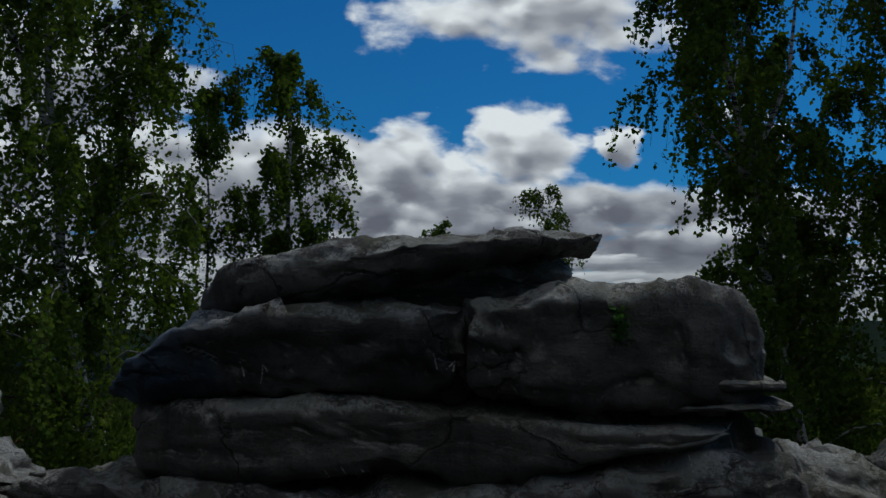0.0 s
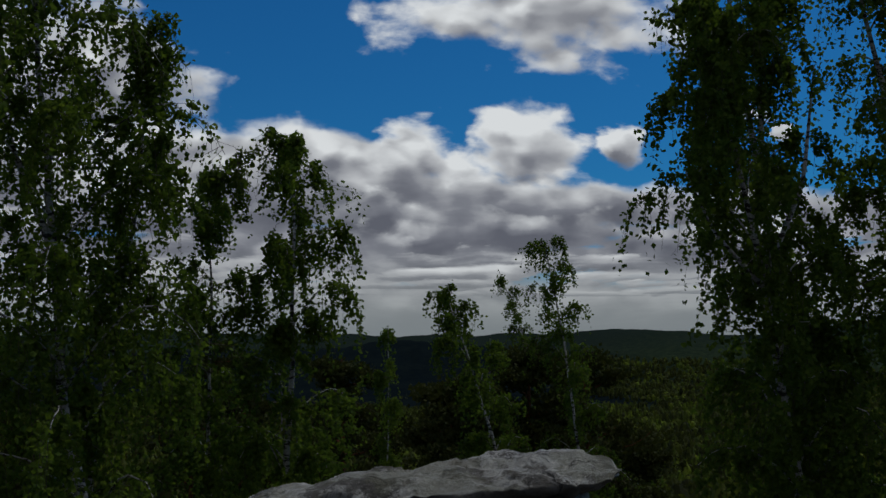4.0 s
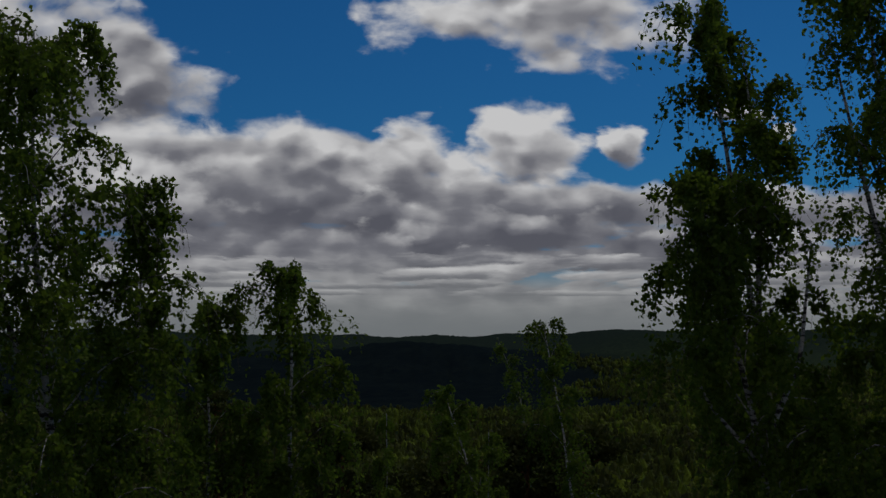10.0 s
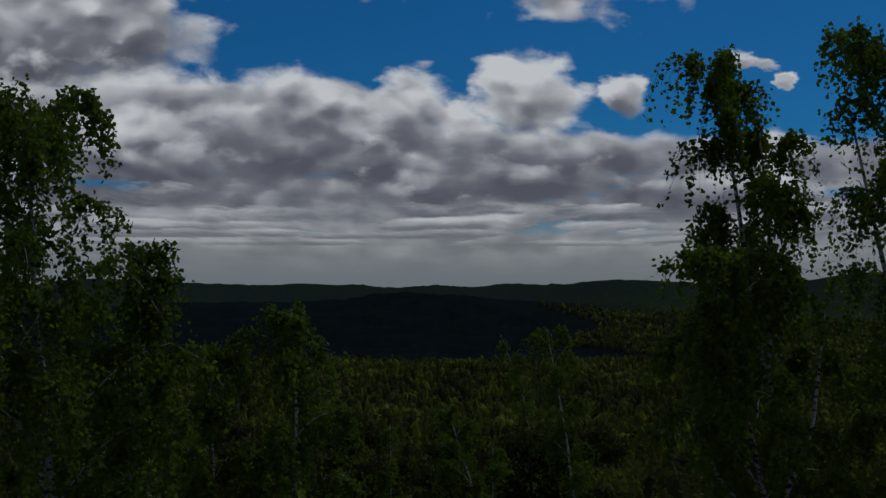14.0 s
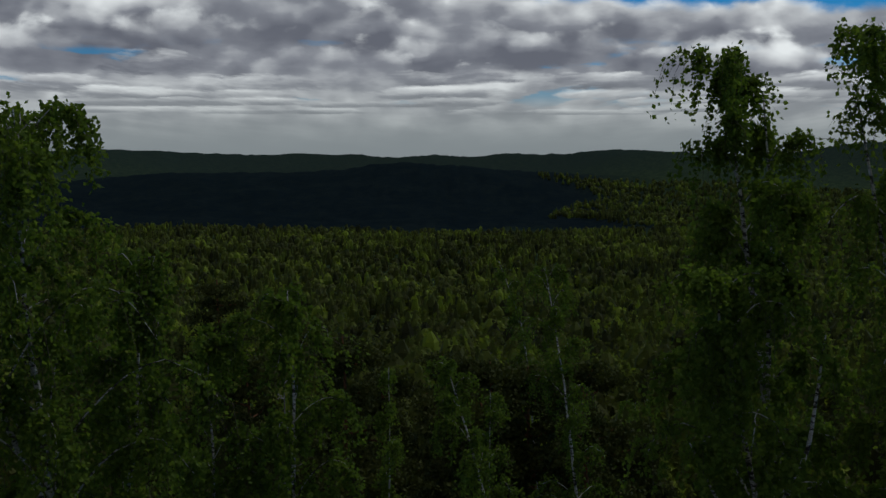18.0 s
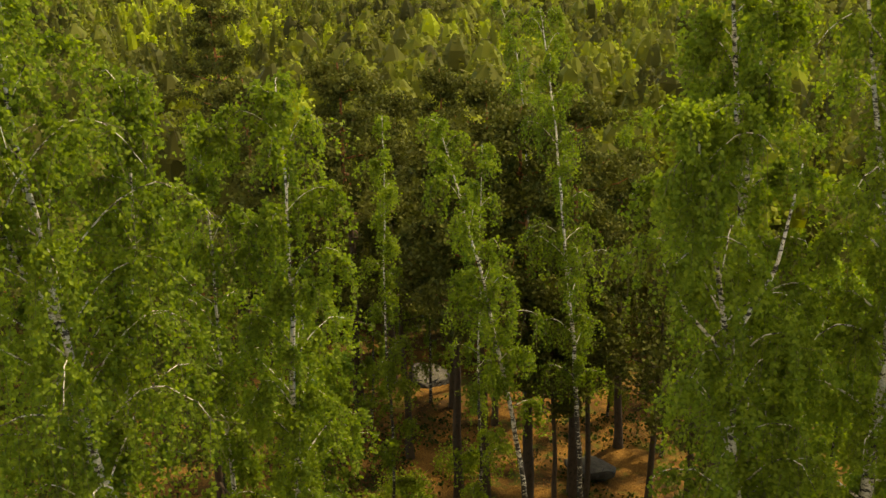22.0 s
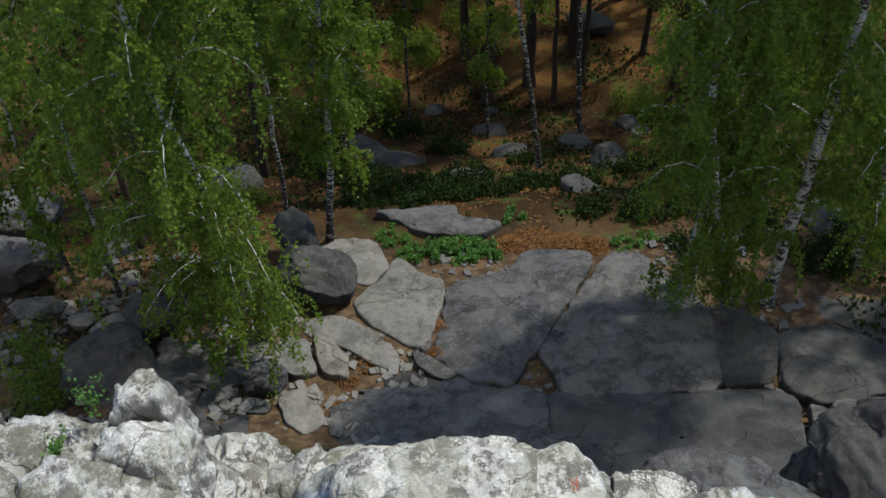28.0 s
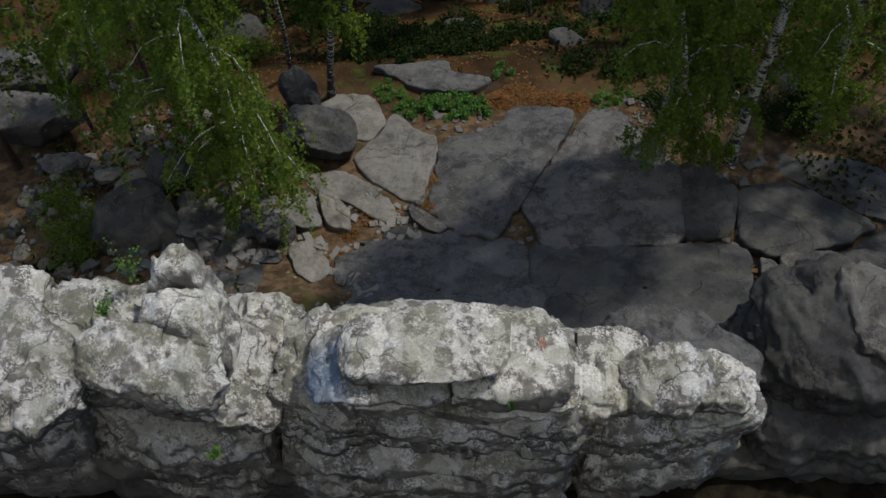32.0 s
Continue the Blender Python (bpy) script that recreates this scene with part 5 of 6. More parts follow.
def pine(label, base, height, radius, crown, reach, seed, count=13000, lean=(0, 0), group="pines on the slope"):
    """A Scots pine: bare trunk, spreading limbs with flat pads of needles near the top."""
    rng = np.random.default_rng(seed)
    tree = thing("pine_tree", label, "tree", group, at=base)
    st = along([(0, 0, -0.3), (lean[0] * 0.4, lean[1] * 0.4, height * 0.5), (lean[0], lean[1], height)], 30)
    st[:, 0] += 0.10 * fbm(st * 0.3 + seed, 2, seed=seed)
    tt = np.linspace(0, 1, 30)
    stem = part("trunk", mesh_of("trunk", *tube(st, radius * (1 - 0.85 * tt) * (1 + 0.4 * np.exp(-tt * 25)), 10), PINE_BARK), tree, "scaly bark, reddish higher up")
    spots, twigs = [], []
    n = 26
    for j in range(n):
        h = (j + rng.random()) / n
        z = height * (1 - crown + crown * h)
        k = min(28, int(np.searchsorted(st[:, 2], z)))
        az = j * 2.399 + rng.uniform(-0.5, 0.5)
        out = reach * (1 - 0.72 * h ** 1.4) * rng.uniform(0.5, 1.1)
        way = np.array((math.cos(az), math.sin(az), 0))
        s = np.linspace(0, 1, 8)[:, None]
        line = st[k] + way * out * s + np.array((0, 0, 1.0)) * out * (rng.uniform(-0.1, 0.35) * s + 0.22 * s ** 3) + rng.normal(size=(8, 3)) * 0.06 * s
        part("limb", mesh_of("limb", *tube(line, np.linspace(radius * 0.26, 0.012, 8), 5), PINE_BARK), stem)
        if h < 0.12 and rng.random() < 0.6:
            continue
        for _ in range(9):
            q = line[rng.integers(3, 8)] + rng.normal(size=3) * np.array((0.30, 0.30, 0.12)) * (0.5 + 0.25 * out)
            spots.append(q)
    S = np.array(spots)
    pick = rng.integers(len(S), size=count)
    at = S[pick] + rng.normal(size=(count, 3)) * np.array((0.26, 0.26, 0.12))
    v, f = leaves(at, 0.17, rng, -0.35)
    part("crown", mesh_of("crown", v, f, NEEDLE, False), tree, "flat pads of dark green needles", "stuff")
    return tree


birch("large white birch with a forked trunk beside the rocks", [(-5.0, 18.7, -7.8), (-5.45, 18.5, -3.6), (-6.2, 18.5, 0.0), (-6.65, 18.4, 4.0), (-7.0, 18.7, 7.0), (-7.15, 18.8, 10.1)],
      0.17, -7.2, 3.5, 62000, 101, leaders=[[(-6.6, 18.4, 3.4), (-7.2, 18.2, 5.0), (-8.2, 18.3, 8.6)]], limbs=60, away=math.pi * 1.22)
birch("birch with a drooping crown beside the rocks", [(-7.6, 20.6, -8.4), (-6.4, 20.3, -1.0), (-5.6, 20.1, 4.5), (-5.45, 20.0, 7.55)], 0.11, -4.0, 1.4, 19000, 102, limbs=32)
birch("slender white birch at the ledge", [(-3.65, 23.4, -9.3), (-3.35, 23.4, -4.0), (-3.25, 23.4, 1.6), (-3.35, 24.0, 5.4), (-3.5, 24.5, 6.3)], 0.14, -6.0, 2.2, 25000, 103, limbs=34, shaded=0.6)
birch("thin birch behind the ledge", [(-5.15, 24.8, -10.2), (-5.2, 24.5, 0.0), (-5.2, 24.4, 5.4)], 0.09, -4.0, 1.8, 15000, 104, limbs=24, shaded=0.5)
birch("birch with a forked white trunk", [(7.5, 19.1, -7.0), (6.3, 18.9, -2.5), (5.65, 18.9, 0.5), (5.35, 18.8, 2.9), (4.7, 18.5, 5.5), (4.3, 18.4, 7.4)], 0.16, -6.4, 2.8, 36000, 105, shaded=0.6,
      leaders=[[(5.35, 18.8, 2.8), (6.0, 18.6, 4.4), (6.2, 18.5, 6.4)], [(5.4, 18.8, 2.6), (4.5, 18.7, 3.6), (4.0, 18.5, 4.6)]], limbs=44)
birch("tall birch with a dense crown", [(6.7, 20.4, -7.6), (6.75, 20.8, -2.0), (6.61, 21.0, 0.7), (5.9, 21.0, 5.0), (5.5, 21.3, 8.9), (4.95, 21.2, 11.2)], 0.18, -3.5, 1.75, 44000, 106,
      leaders=[[(6.0, 21.0, 4.4), (6.1, 21.2, 8.0), (5.82, 21.1, 10.5)]], limbs=46)
birch("tall birch with black-marked white bark", [(8.45, 19.2, -7.0), (8.8, 19.8, -3.0), (8.85, 20.0, 2.0), (8.4, 20.2, 7.0), (7.95, 20.4, 11.6)], 0.21, -3.5, 2.4, 36000, 107,
      leaders=[[(8.8, 20.1, 3.5), (8.0, 20.4, 7.0), (7.25, 20.4, 10.6)]], limbs=36)
birch("white birch with hanging branches", [(11.6, 21.0, -8.0), (11.0, 20.6, -2.0), (10.6, 20.4, 4.0), (10.4, 20.4, 10.0)], 0.20, -6.2, 2.8, 34000, 108, limbs=36)
birch("thin leaning birch with a crooked top", [(4.2, 47, float(ground_z(4.2, 47)) - 0.1), (4.0, 47.3, -4.0), (3.4, 47.6, 2.0), (2.35, 48, 4.7)], 0.10, -2.0, 1.0, 3600, 115, limbs=16, slim=True)
birch("thin tall birch on the slope", [(5.6, 35.0, -15.5), (4.75, 36.0, -5.0), (4.25, 37.0, -0.5), (3.85, 38.5, 3.2), (3.62, 40.0, 5.3)], 0.13, -8.0, 1.8, 15000, 109, limbs=28, shaded=0.5)
birch("leaning thin birch on the slope", [(3.5, 30.2, -12.8), (2.45, 31.0, -6.4), (1.25, 31.0, -0.6), (0.6, 31.8, 1.6), (0.0, 33.0, 3.1)], 0.12, -6.0, 1.7, 13000, 110, limbs=24, shaded=0.5)

birch("small slender birch on the slope", [(-1.6, 37, float(ground_z(-1.6, 37)) - 0.1), (-1.9, 37, -6.0), (-1.9, 37.2, 2.17)], 0.07, -13.0, 1.5, 11000, 111, limbs=20, slim=True)
birch("small slender birch on the slope", [(1.7, 35, float(ground_z(1.7, 35)) - 0.1), (1.4, 35, -6.0), (1.4, 35.2, 1.85)], 0.07, -13.0, 1.5, 11000, 112, limbs=20, slim=True)

for x, y, h, r, s in ((2.0, 39.2, 17.6, 0.26, 201), (3.8, 40.6, 18.8, 0.28, 202), (6.2, 43.5, 18.5, 0.26, 216), (1.0, 43.0, 17.5, 0.24, 217), (4.9, 39.4, 12.0, 0.14, 203), (6.4, 40.8, 12.5, 0.16, 204),
                      (-4.1, 51.0, 19.0, 0.28, 205), (-12.9, 66.0, 22.5, 0.26, 206), (-1.5, 47.0, 13.5, 0.2, 208), (8.8, 48.0, 15.0, 0.22, 209), (-6.5, 45.5, 15.5, 0.22, 210), (-2.6, 57.0, 17.0, 0.24, 211), (3.2, 58.0, 17.5, 0.24, 212), (7.0, 56.0, 16.5, 0.22, 213), (-9.0, 54.0, 18.0, 0.24, 214), (0.6, 64.0, 18.0, 0.24, 215), (0.8, 53.0, 15.0, 0.22, 207)):
    pine("Scots pine with a bare dark trunk", (x, y, float(ground_z(x, y))), h, r, 0.5, 3.2 if h > 13 else 2.0, s, lean=(-0.7, 0.4))

def dead_tree(label, trunk, radius, reach, seed):
    rng = np.random.default_rng(seed)
    base = np.array(trunk[0], float)
    tree = thing("dead_tree", label, "tree", at=tuple(base))
    st = along(np.array(trunk) - base, 30)
    stem = part("trunk", mesh_of("trunk", *tube(st, radius * np.linspace(1, 0.12, 30), 8), DEADWOOD), tree)
    for j in range(26):
        h = 0.35 + 0.63 * (j + rng.random()) / 26
        root = st[int(h * 29)]
        az, out = j * 2.399 + rng.uniform(-0.5, 0.5), reach * (1.15 - h) * rng.uniform(0.5, 1.2) + 0.3
        s = np.linspace(0, 1, 7)[:, None]
        line = root + np.array((math.cos(az), math.sin(az), 0)) * out * s + np.array((0, 0, 1.0)) * out * (0.5 * s - 0.35 * s ** 3) + rng.normal(size=(7, 3)) * 0.06 * s
        part("limb", mesh_of("limb", *tube(line, np.linspace(0.03, 0.008, 7), 4), DEADWOOD), stem)


DEADWOOD = material("dead_wood", lambda N, at: (N.mix(N.smooth(N.noise(at, 6.0, 5.0, 0.6), 0.4, 0.6), (0.14, 0.125, 0.12), (0.24, 0.22, 0.215)), None, 0), 0.85, 0.2)
dead_tree("leafless grey tree among the pines", [(-6.3, 47, float(ground_z(-6.3, 47)) - 0.1), (-6.7, 47, -8.0), (-6.9, 47, 0.8)], 0.13, 2.2, 401)

# trees that fill the slope behind: a few kinds, copied
kinds = [birch("leafy birch in the wood", [(0, 0, 0), (0.2, 0, 6), (-0.2, 0.2, 12.5)], 0.11, 2.5, 2.4, 5200, 301, group="wood on the slope", leaf=0.15, limbs=16, fine=False),
         birch("slim birch in the wood", [(0, 0, 0), (-0.3, 0, 6), (0.1, 0.2, 11.0)], 0.09, 2.0, 2.0, 4700, 302, group="wood on the slope", leaf=0.15, limbs=15, fine=False),
         pine("pine in the wood", (0, 0, 0), 12.0, 0.17, 0.62, 2.2, 303, 3800, group="wood on the slope"),
         birch("young birch in the wood", [(0, 0, 0), (0.1, 0.1, 4), (0.1, 0.3, 7.5)], 0.06, 0.8, 1.6, 4500, 304, group="wood on the slope", leaf=0.12, limbs=13, fine=False)]
rng = np.random.default_rng(5)
spots, tries = [(9.5, 29.5), (11.5, 31.5), (10.2, 33.8), (12.8, 28.5), (9.8, 37.5), (12.0, 40.5), (9.5, 43.0), (13.5, 36.0), (10.8, 47.0), (14.5, 44.0), (8.9, 51.5), (5.5, 52.0), (2.8, 50.5), (13.0, 24.0), (14.8, 20.5), (13.8, 17.5)], 0
while len(spots) < 96 and tries < 6000:
    tries += 1
    y = 21 + 65 * rng.random() ** 1.2
    x = rng.uniform(-1, 1) * (7 + 0.42 * y)
    if (-3.2 < x < 8.2 and y < 36) or (-3.5 < x < 8.5 and y < 49) or y < 26 and -9 < x < 12:
        continue
    if any((x - a) ** 2 + (y - b) ** 2 < (1.6 + 0.025 * y) ** 2 for a, b in spots):
        continue
    spots.append((x, y))
for i, (x, y) in enumerate(spots):
    k = (0, 1, 3, 0, 2, 1, 2, 0)[i % 8]
    z = float(ground_z(x, y)) - 0.1
    s = rng.uniform(0.8, 1.15)
    top = (12.5, 11.0, 12.0, 7.5)[k]
    s = min(s, (1.6 - z) / top)
    m = Matrix.Translation((x, y, z)) @ Matrix.Rotation(rng.uniform(0, 6.28), 4, "Z") @ Matrix.Diagonal((s, s, s, 1))
    if i < 4:
        kinds_used = kinds[(0, 1, 2, 3)[i]]
        kinds_used.matrix_world = m
    else:
        copy_thing(kinds[k], Matrix.Translation((x, y, z)) @ Matrix.Rotation(rng.uniform(0, 6.28), 4, "Z") @ Matrix.Diagonal((s, s, s, 1)) @ Matrix.Diagonal((*[1 / q for q in kinds[k].scale], 1)))


def far_woods(bands, name, label):
    """Thousands of crowns down the valley: pointed and round ones made of leafy tufts."""
    rng = np.random.default_rng(77)
    pos = []
    for a, b, gap in bands:
        nx, ny = int((abs(b) * 1.1 + 60) / gap), int((b - a) / gap)
        gx, gy = np.meshgrid(np.arange(nx) - nx / 2, np.arange(ny))
        x = gx.ravel() * gap + rng.normal(size=gx.size) * gap * 0.35
        y = a + gy.ravel() * gap + rng.normal(size=gx.size) * gap * 0.35
        keep = (np.abs(x) < 0.48 * np.abs(y) + 24) & ((y < 1350) | (x > 230 + 60 * np.sin(y * 0.01)))
        pos.append(np.stack([x[keep], y[keep], np.full(keep.sum(), gap)], -1))
    pos = np.concatenate(pos)
    z = ground_z(pos[:, 0], pos[:, 1])
    n = len(pos)
    dist = pos[:, 1]
    kind = fbm(np.stack([pos[:, 0] * 0.03, pos[:, 1] * 0.02, 0 * z], -1), 2, seed=31) + rng.normal(size=n) * 0.45
    # negative distance: the unseen trees behind the camera
    H = np.where(dist < 0, 1.15, 1.0) * rng.uniform(9, 15, n) * (1 + 0.1 * (pos[:, 2] > 7))
    R = np.where(kind > 0.12, rng.uniform(2.2, 3.4, n), rng.uniform(1.7, 2.6, n)) * (0.75 + pos[:, 2] * 0.06)
    pieces = []
    rnd = kind > 0.12
    for lo, hi, tufts, size in ((-99, 0, 40, 0.9), (0, 110, 190, 0.52), (110, 220, 90, 0.75), (220, 420, 36, 1.1), (420, 1e9, 11, 2.0)):
        idx = np.where((dist >= lo) & (dist < hi))[0]
        if not len(idx):
            continue
        t = rng.random((len(idx), tufts)) ** 0.8
        round_ = rnd[idx][:, None]
        prof = np.where(round_, np.sqrt(np.clip(1 - (2 * t - 1) ** 2, 0.03, 1)), np.clip(1.05 - t ** 2.2, 0.05, 1.0) * np.clip(0.72 + t, 0, 1))
        ang = rng.uniform(0, 2 * math.pi, t.shape)
        rr = R[idx][:, None] * prof * rng.uniform(0.8, 1.08, t.shape)
        low = np.where(round_, 0.35, 0.2)
        at = np.stack([pos[idx, 0][:, None] + rr * np.cos(ang), pos[idx, 1][:, None] + rr * np.sin(ang), z[idx][:, None] + H[idx][:, None] * (low + (1 - low) * t)], -1)
        pieces.append(leaves(at.reshape(-1, 3), size, rng, 0.1))
        # the shaded heart of each crown, uneven
        levels, sides = np.array((0.0, 0.25, 0.55, 0.8, 1.0)), 6
        shape = np.where(rnd[idx][:, None], np.array((0.50, 0.90, 1.0, 0.75, 0.15)), np.array((0.75, 0.95, 0.82, 0.48, 0.06)))
        rad = (R[idx][:, None] * shape * 0.80)[:, :, None] * rng.uniform(0.75, 1.15, (len(idx), 5, sides))
        ang = np.arange(sides) * (2 * math.pi / sides) + rng.uniform(0, 1, (len(idx), 1, 1))
        hz = z[idx][:, None, None] + H[idx][:, None, None] * (low[:, :, None] + (1 - low[:, :, None]) * levels[None, :, None]) + 0 * rad
        v = np.stack([pos[idx, 0][:, None, None] + rad * np.cos(ang), pos[idx, 1][:, None, None] + rad * np.sin(ang), hz], -1)
        q = grid_faces(5, sides, True)
        tri = np.concatenate([q[:, (0, 1, 2)], q[:, (0, 2, 3)]])
        pieces.append((v.reshape(-1, 3), (tri[None] + (np.arange(len(idx)) * 5 * sides)[:, None, None]).reshape(-1, 3)))
    v, f = join(pieces)
    ob = new(name, mesh_of(name, v, f, WOODS, False))
    tagged(ob, label, "forest", kind="stuff")


far_woods(((62, 140, 4.4), (140, 300, 5.6), (300, 620, 7.2), (620, 1350, 11.0), (1350, 2300, 14.0)), "woodland", "dense mixed wood of dark pines and light green birches down the valley")
# unseen trees added behind the camera to keep sky light off the rock fronts
far_woods(((-40, -10, 3.4),), "woodland", "added wood behind the camera, unseen, blocking sky light from the rock fronts")


# ---- small plants ----
def herbs(name, label, spots, seed, mat, count, leaf, height, at_z, category="bush", stems=True):
    rng = np.random.default_rng(seed)
    base = np.array((*spots[0][:2], at_z(*spots[0][:2])))
    plant = thing(name, label, category, at=tuple(base))
    pts, tubes = [], []
    for x, y, r in spots:
        for _ in range(max(6, int(46 * r * r))):
            a, q = rng.uniform(0, 6.28), r * math.sqrt(rng.random())
            px, py = x + q * math.cos(a), y + q * math.sin(a)
            foot = np.array((px, py, at_z(px, py) - 0.03)) - base
            h = height * rng.uniform(0.5, 1.1) * (1 - 0.45 * (q / r) ** 2)
            tip = foot + np.array((rng.normal() * h * 0.3, rng.normal() * h * 0.3, h))
            line = along([foot, (foot + tip) / 2 + rng.normal(size=3) * 0.05 * h, tip], 5)
            tubes.append(tube(line, np.linspace(0.006, 0.003, 5), 3))
            pts.append(line)
    S = np.array(pts)
    pick = rng.integers(len(S), size=count)
    a = rng.uniform(0.8, 4.0, count)
    i = np.minimum(a.astype(int), 3)
    w = (a - i)[:, None]
    at = S[pick, i] * (1 - w) + S[pick, i + 1] * w + rng.normal(size=(count, 3)) * 0.07 * (0.5 + height)
    part("stem_spray", mesh_of("stem_spray", *join(tubes), TWIG), plant, "", "stuff")
    part("foliage", mesh_of("foliage", *leaves(at, leaf, rng, 0.0), mat, False), plant, "", "stuff")
    return plant


def on_ledge(x, y):
    return float(max(ground_z(x, y), ledge_z(x, y) - 0.1))


def on_ground(x, y):
    return float(ground_z(x, y))


herbs("herb_patch", "bright green herbs growing on the edge of the ledge", [(0.3, 22.5, 0.75), (-0.5, 22.5, 0.6), (1.0, 22.3, 0.6)], 501, HERB, 5200, 0.09, 0.42, on_ledge, "herbs")
herbs("herb_patch", "yellow-green herbs and moss beside the pale ledge", [(-1.5, 23.0, 0.5), (-1.2, 22.4, 0.45), (-1.9, 23.7, 0.4)], 502, HERB, 2200, 0.07, 0.22, on_ledge, "herbs")
herbs("herb_patch", "green herbs at the foot of the birches", [(5.2, 22.3, 0.4), (5.9, 22.6, 0.35), (2.0, 24.3, 0.35)], 503, HERB, 1200, 0.08, 0.35, on_ledge, "herbs")
herbs("bush", "leafy bush beside the dark boulders", [(-10.6, 16.3, 0.7), (-10.9, 17.6, 0.8), (-11.6, 18.6, 0.6)], 504, BIRCH_LEAF, 4200, 0.075, 1.7, on_ground)
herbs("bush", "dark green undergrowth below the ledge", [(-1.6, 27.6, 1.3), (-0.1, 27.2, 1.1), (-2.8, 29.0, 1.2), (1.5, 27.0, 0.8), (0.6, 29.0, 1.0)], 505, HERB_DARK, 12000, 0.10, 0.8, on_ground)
herbs("bush", "green undergrowth on the slope", [(-7.5, 27.0, 1.3), (-9.5, 26.0, 1.2), (8.5, 26.0, 1.2), (10.5, 27.5, 1.3)], 506, BIRCH_LEAF, 9000, 0.10, 1.0, on_ground)
herbs("bush", "green saplings between the pines", [(-1.5, 43.0, 1.2), (1.0, 45.5, 1.0), (-3.2, 38.5, 1.1), (8.8, 38.0, 1.2)], 507, BIRCH_LEAF, 7000, 0.12, 1.8, on_ground)


def shoot(label, at, size, seed):
    rng = np.random.default_rng(seed)
    plant = thing("seedling", label, "seedling", "seedlings on the ridge", at=at)
    lines = [along([(0, 0, -0.05), rng.normal(size=3) * 0.1 * size + np.array((0, 0, size * 0.5)), rng.normal(size=3) * 0.3 * size + np.array((0, 0, size))], 5) for _ in range(6)]
    part("stem", mesh_of("stem", *join([tube(q, np.linspace(0.006, 0.003, 5), 3) for q in lines]), TWIG), plant)
    S = np.array(lines)
    at = S[rng.integers(6, size=150), rng.integers(2, 5, 150)] + rng.normal(size=(150, 3)) * 0.11 * size
    part("foliage", mesh_of("foliage", *leaves(at, 0.07, rng, 0), HERB, False), plant, "", "stuff")


shoot("small green seedling in a crack of the rock face", (1.35, 8.35, -0.10), 0.25, 601)
shoot("small birch shoot in a joint of the slabs", (5.98, 18.72, -7.04), 0.9, 605)
shoot("green seedling growing behind the ridge", (-6.65, 11.75, -1.05), 0.75, 602)
shoot("green seedling growing between the blocks", (-6.95, 10.7, -0.9), 0.4, 603)
shoot("small green tuft low on the cliff", (-4.5, 7.85, -1.5), 0.22, 604)


def litter(name, label, spots, count, seed):
    rng = np.random.default_rng(seed)
    q = np.array([spots[i] for i in rng.integers(len(spots), size=count)])
    a, r = rng.uniform(0, 6.28, count), q[:, 2] * np.sqrt(rng.random(count))
    x, y = q[:, 0] + r * np.cos(a), q[:, 1] + r * np.sin(a)
    z = np.maximum(ground_z(x, y), ledge_z(x, y) - 0.12) + 0.02 + 0.22 * np.maximum(1 - r / q[:, 2], 0) * rng.random(count)
    v, f = leaves(np.stack([x, y, z], -1), 0.075, rng, 0.0)
    v = v.reshape(-1, 4, 3)
    v[:, :, 2] = v[:, :1, 2] + (v[:, :, 2] - v[:, :1, 2]) * 0.3
    tagged(new(name, mesh_of(name, v.reshape(-1, 3), f, LITTER, False)), label, "leaf litter", kind="stuff")


litter("leaf_litter", "orange-brown fallen leaves on the edge of the ledge", [(2.5, 22.9, 0.8), (3.4, 22.5, 0.7), (4.3, 22.4, 0.5), (1.9, 22.8, 0.5)], 5200, 701)
litter("leaf_litter", "fallen leaves in the joints of the slabs", [(-0.2, 18.8, 0.3), (-0.3, 17.6, 0.3), (-2.1, 17.3, 0.35), (-2.6, 16.7, 0.3), (-1.9, 19.5, 0.3), (4.3, 20.3, 0.3), (-2.7, 15.8, 0.25)], 1500, 702)


def floor_cover():
    """Needles, dead leaves and grass over the forest floor behind the ledge."""
    rng = np.random.default_rng(811)
    for name, label, count, mat, size, lift, lo in (("leaf_litter", "brown leaf litter and bark scattered over the forest floor", 16000, LITTER, 0.11, 0.02, -0.2),
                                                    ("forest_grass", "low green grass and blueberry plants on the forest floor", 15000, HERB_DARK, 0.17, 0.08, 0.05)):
        x, y = rng.uniform(-13, 14, count * 2), 14 + 40 * rng.random(count * 2) ** 1.1
        n = fbm(np.stack([x * 0.45, y * 0.45, 0 * x + lift * 50], -1), 3, seed=91) + rng.normal(size=len(x)) * 0.15
        bare = (np.abs(x - 2.5) < 8) & (y < 23.5)
        keep = (n > lo) & ~(bare & (y > 13))
        x, y = x[keep][:count], y[keep][:count]
        z = ground_z(x, y) + lift * rng.random(len(x)) + 0.01
        v, f = leaves(np.stack([x, y, z], -1), size, rng, -0.6 if lift > 0.05 else 0.0)
        if lift < 0.05:
            v = v.reshape(-1, 4, 3)
            v[:, :, 2] = v[:, :1, 2] + np.abs(v[:, :, 2] - v[:, :1, 2]) * 0.35
            v = v.reshape(-1, 3)
        tagged(new(name, mesh_of(name, v, f, mat, False)), label, "ground cover", kind="stuff")


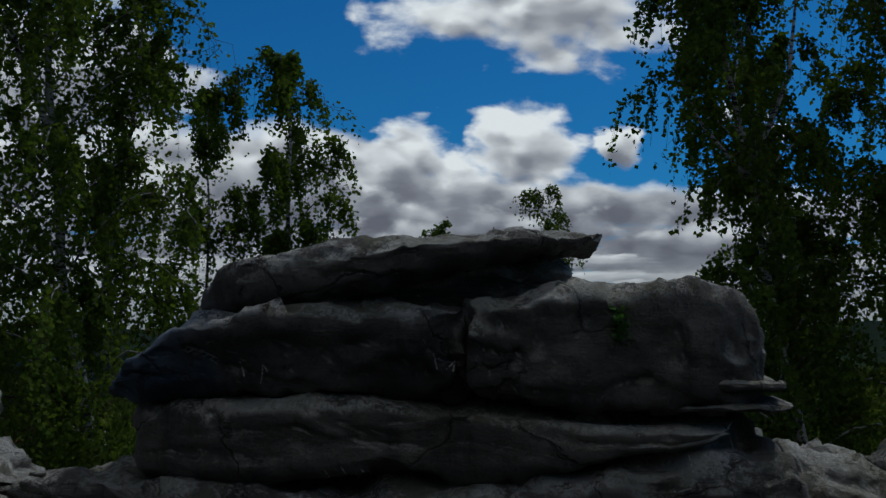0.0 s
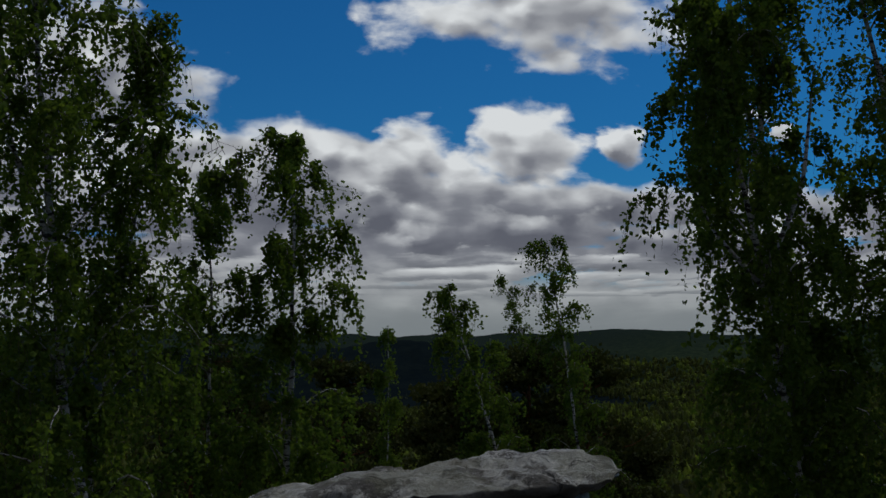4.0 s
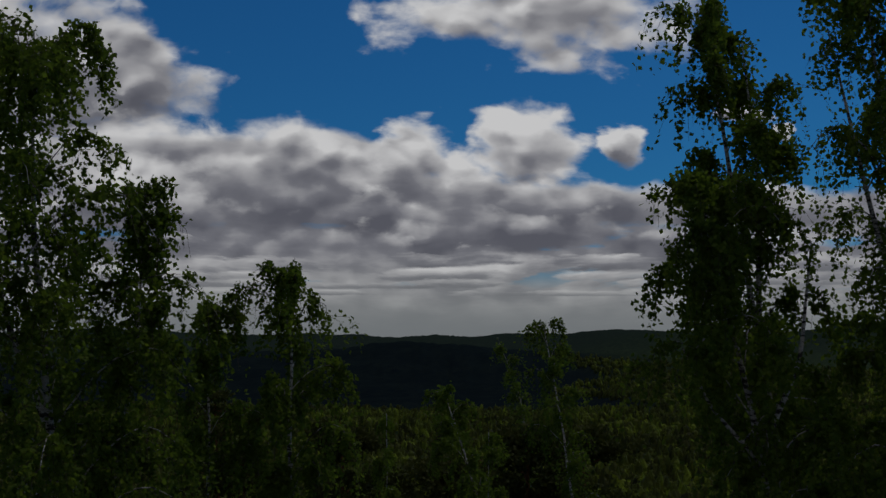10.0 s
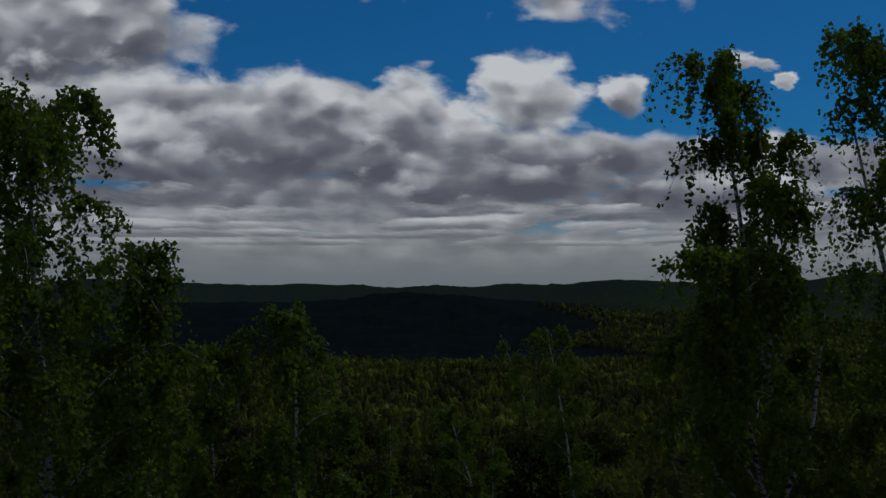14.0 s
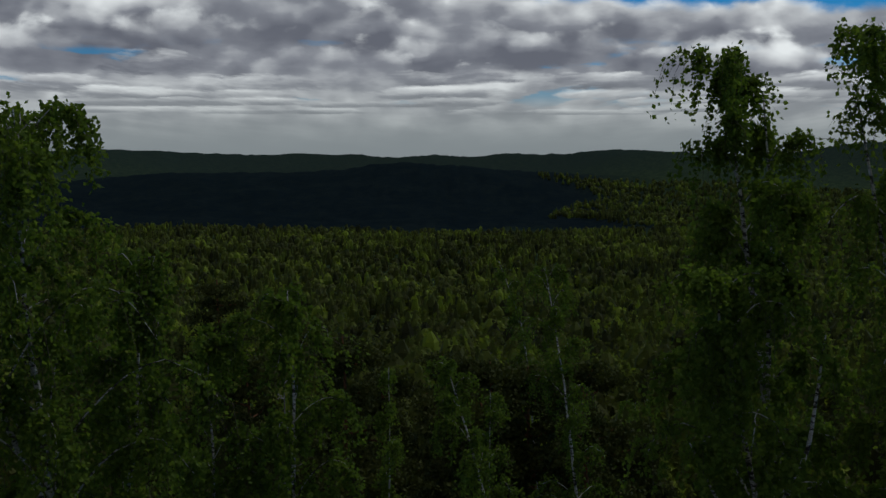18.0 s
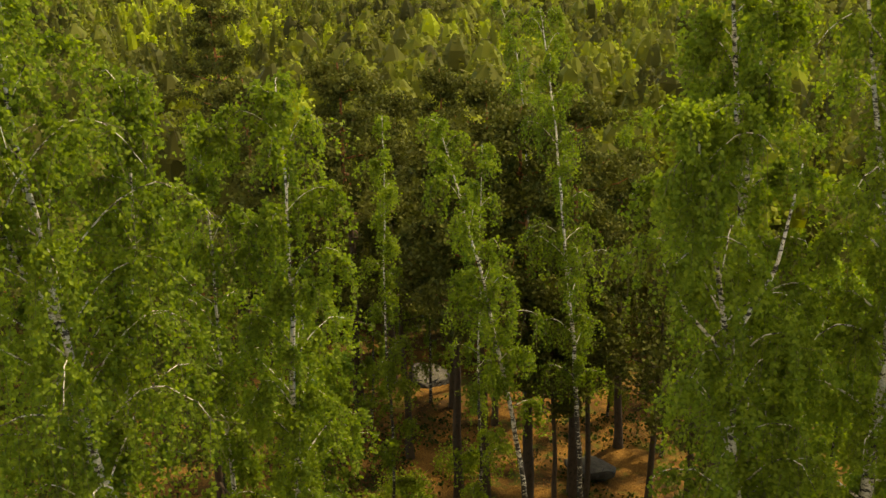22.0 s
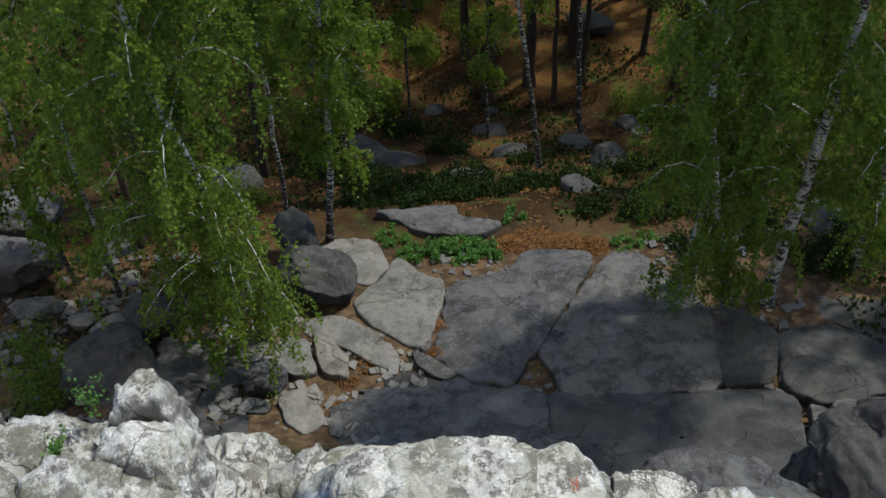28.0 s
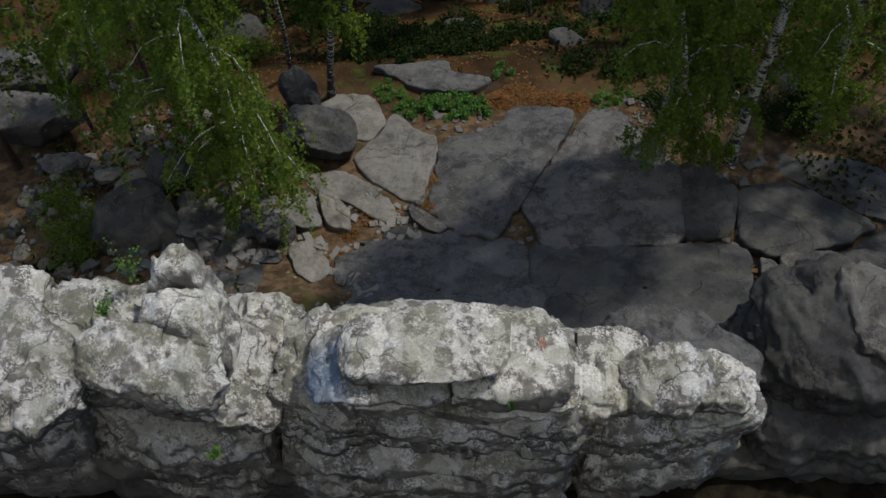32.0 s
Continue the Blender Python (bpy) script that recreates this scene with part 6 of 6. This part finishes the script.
floor_cover()
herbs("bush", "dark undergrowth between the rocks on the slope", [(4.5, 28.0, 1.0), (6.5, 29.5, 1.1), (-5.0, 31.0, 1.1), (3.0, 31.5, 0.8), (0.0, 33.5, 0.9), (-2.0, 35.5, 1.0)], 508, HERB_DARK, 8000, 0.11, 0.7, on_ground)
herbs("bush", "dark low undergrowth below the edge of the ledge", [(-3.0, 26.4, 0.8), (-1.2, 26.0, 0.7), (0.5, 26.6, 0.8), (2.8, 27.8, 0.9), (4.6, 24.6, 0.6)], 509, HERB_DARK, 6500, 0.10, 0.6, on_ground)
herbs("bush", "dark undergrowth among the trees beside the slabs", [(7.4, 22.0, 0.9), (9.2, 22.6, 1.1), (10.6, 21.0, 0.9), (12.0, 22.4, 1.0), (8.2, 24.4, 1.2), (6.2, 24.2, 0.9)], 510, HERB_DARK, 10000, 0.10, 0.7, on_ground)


def gravel(label, region, count, seed, mat):
    """Small broken stones lying in the soil between the slabs."""
    rng = np.random.default_rng(seed)
    (x0, x1), (y0, y1) = region
    base = np.array([(a, b, c) for a in (-1, 1) for b in (-1, 1) for c in (-1, 1)], float)
    quads = np.array(((0, 1, 3, 2), (4, 6, 7, 5), (0, 4, 5, 1), (2, 3, 7, 6), (0, 2, 6, 4), (1, 5, 7, 3)))
    x, y = rng.uniform(x0, x1, count), rng.uniform(y0, y1, count)
    thick = fbm(np.stack([x * 0.9, y * 0.9, 0 * x], -1), 2, seed=seed)
    x, y = x[thick > -0.25], y[thick > -0.25]
    z = np.maximum(ground_z(x, y), ledge_z(x, y) - 0.14)
    size = 0.035 + 0.11 * rng.random(len(x)) ** 2.5
    v = base[None] * size[:, None, None] * rng.uniform(0.5, 1.15, (len(x), 8, 3)) * np.array((1.3, 1.0, 0.6))
    a = rng.uniform(0, 6.28, len(x))[:, None]
    v = np.stack([v[:, :, 0] * np.cos(a) - v[:, :, 1] * np.sin(a), v[:, :, 0] * np.sin(a) + v[:, :, 1] * np.cos(a), v[:, :, 2]], -1)
    v = v + np.stack([x, y, z + size * 0.3], -1)[:, None]
    f = (quads[None] + (np.arange(len(x)) * 8)[:, None, None]).reshape(-1, 4)
    tagged(new("gravel", mesh_of("gravel", v.reshape(-1, 3), f, mat, False)), label, "gravel", kind="stuff")


gravel("broken pale stones and grit between the slabs", ((-6.2, -0.6), (12.6, 19.4)), 900, 831, PALE)
gravel("broken grey stones and grit on the soil of the ledge", ((-13.0, -5.6), (13.0, 23.0)), 550, 832, LEDGE)
gravel("dark stones and grit in the joints behind the ridge", ((-1.0, 9.5), (14.0, 22.5)), 900, 833, LEDGE)
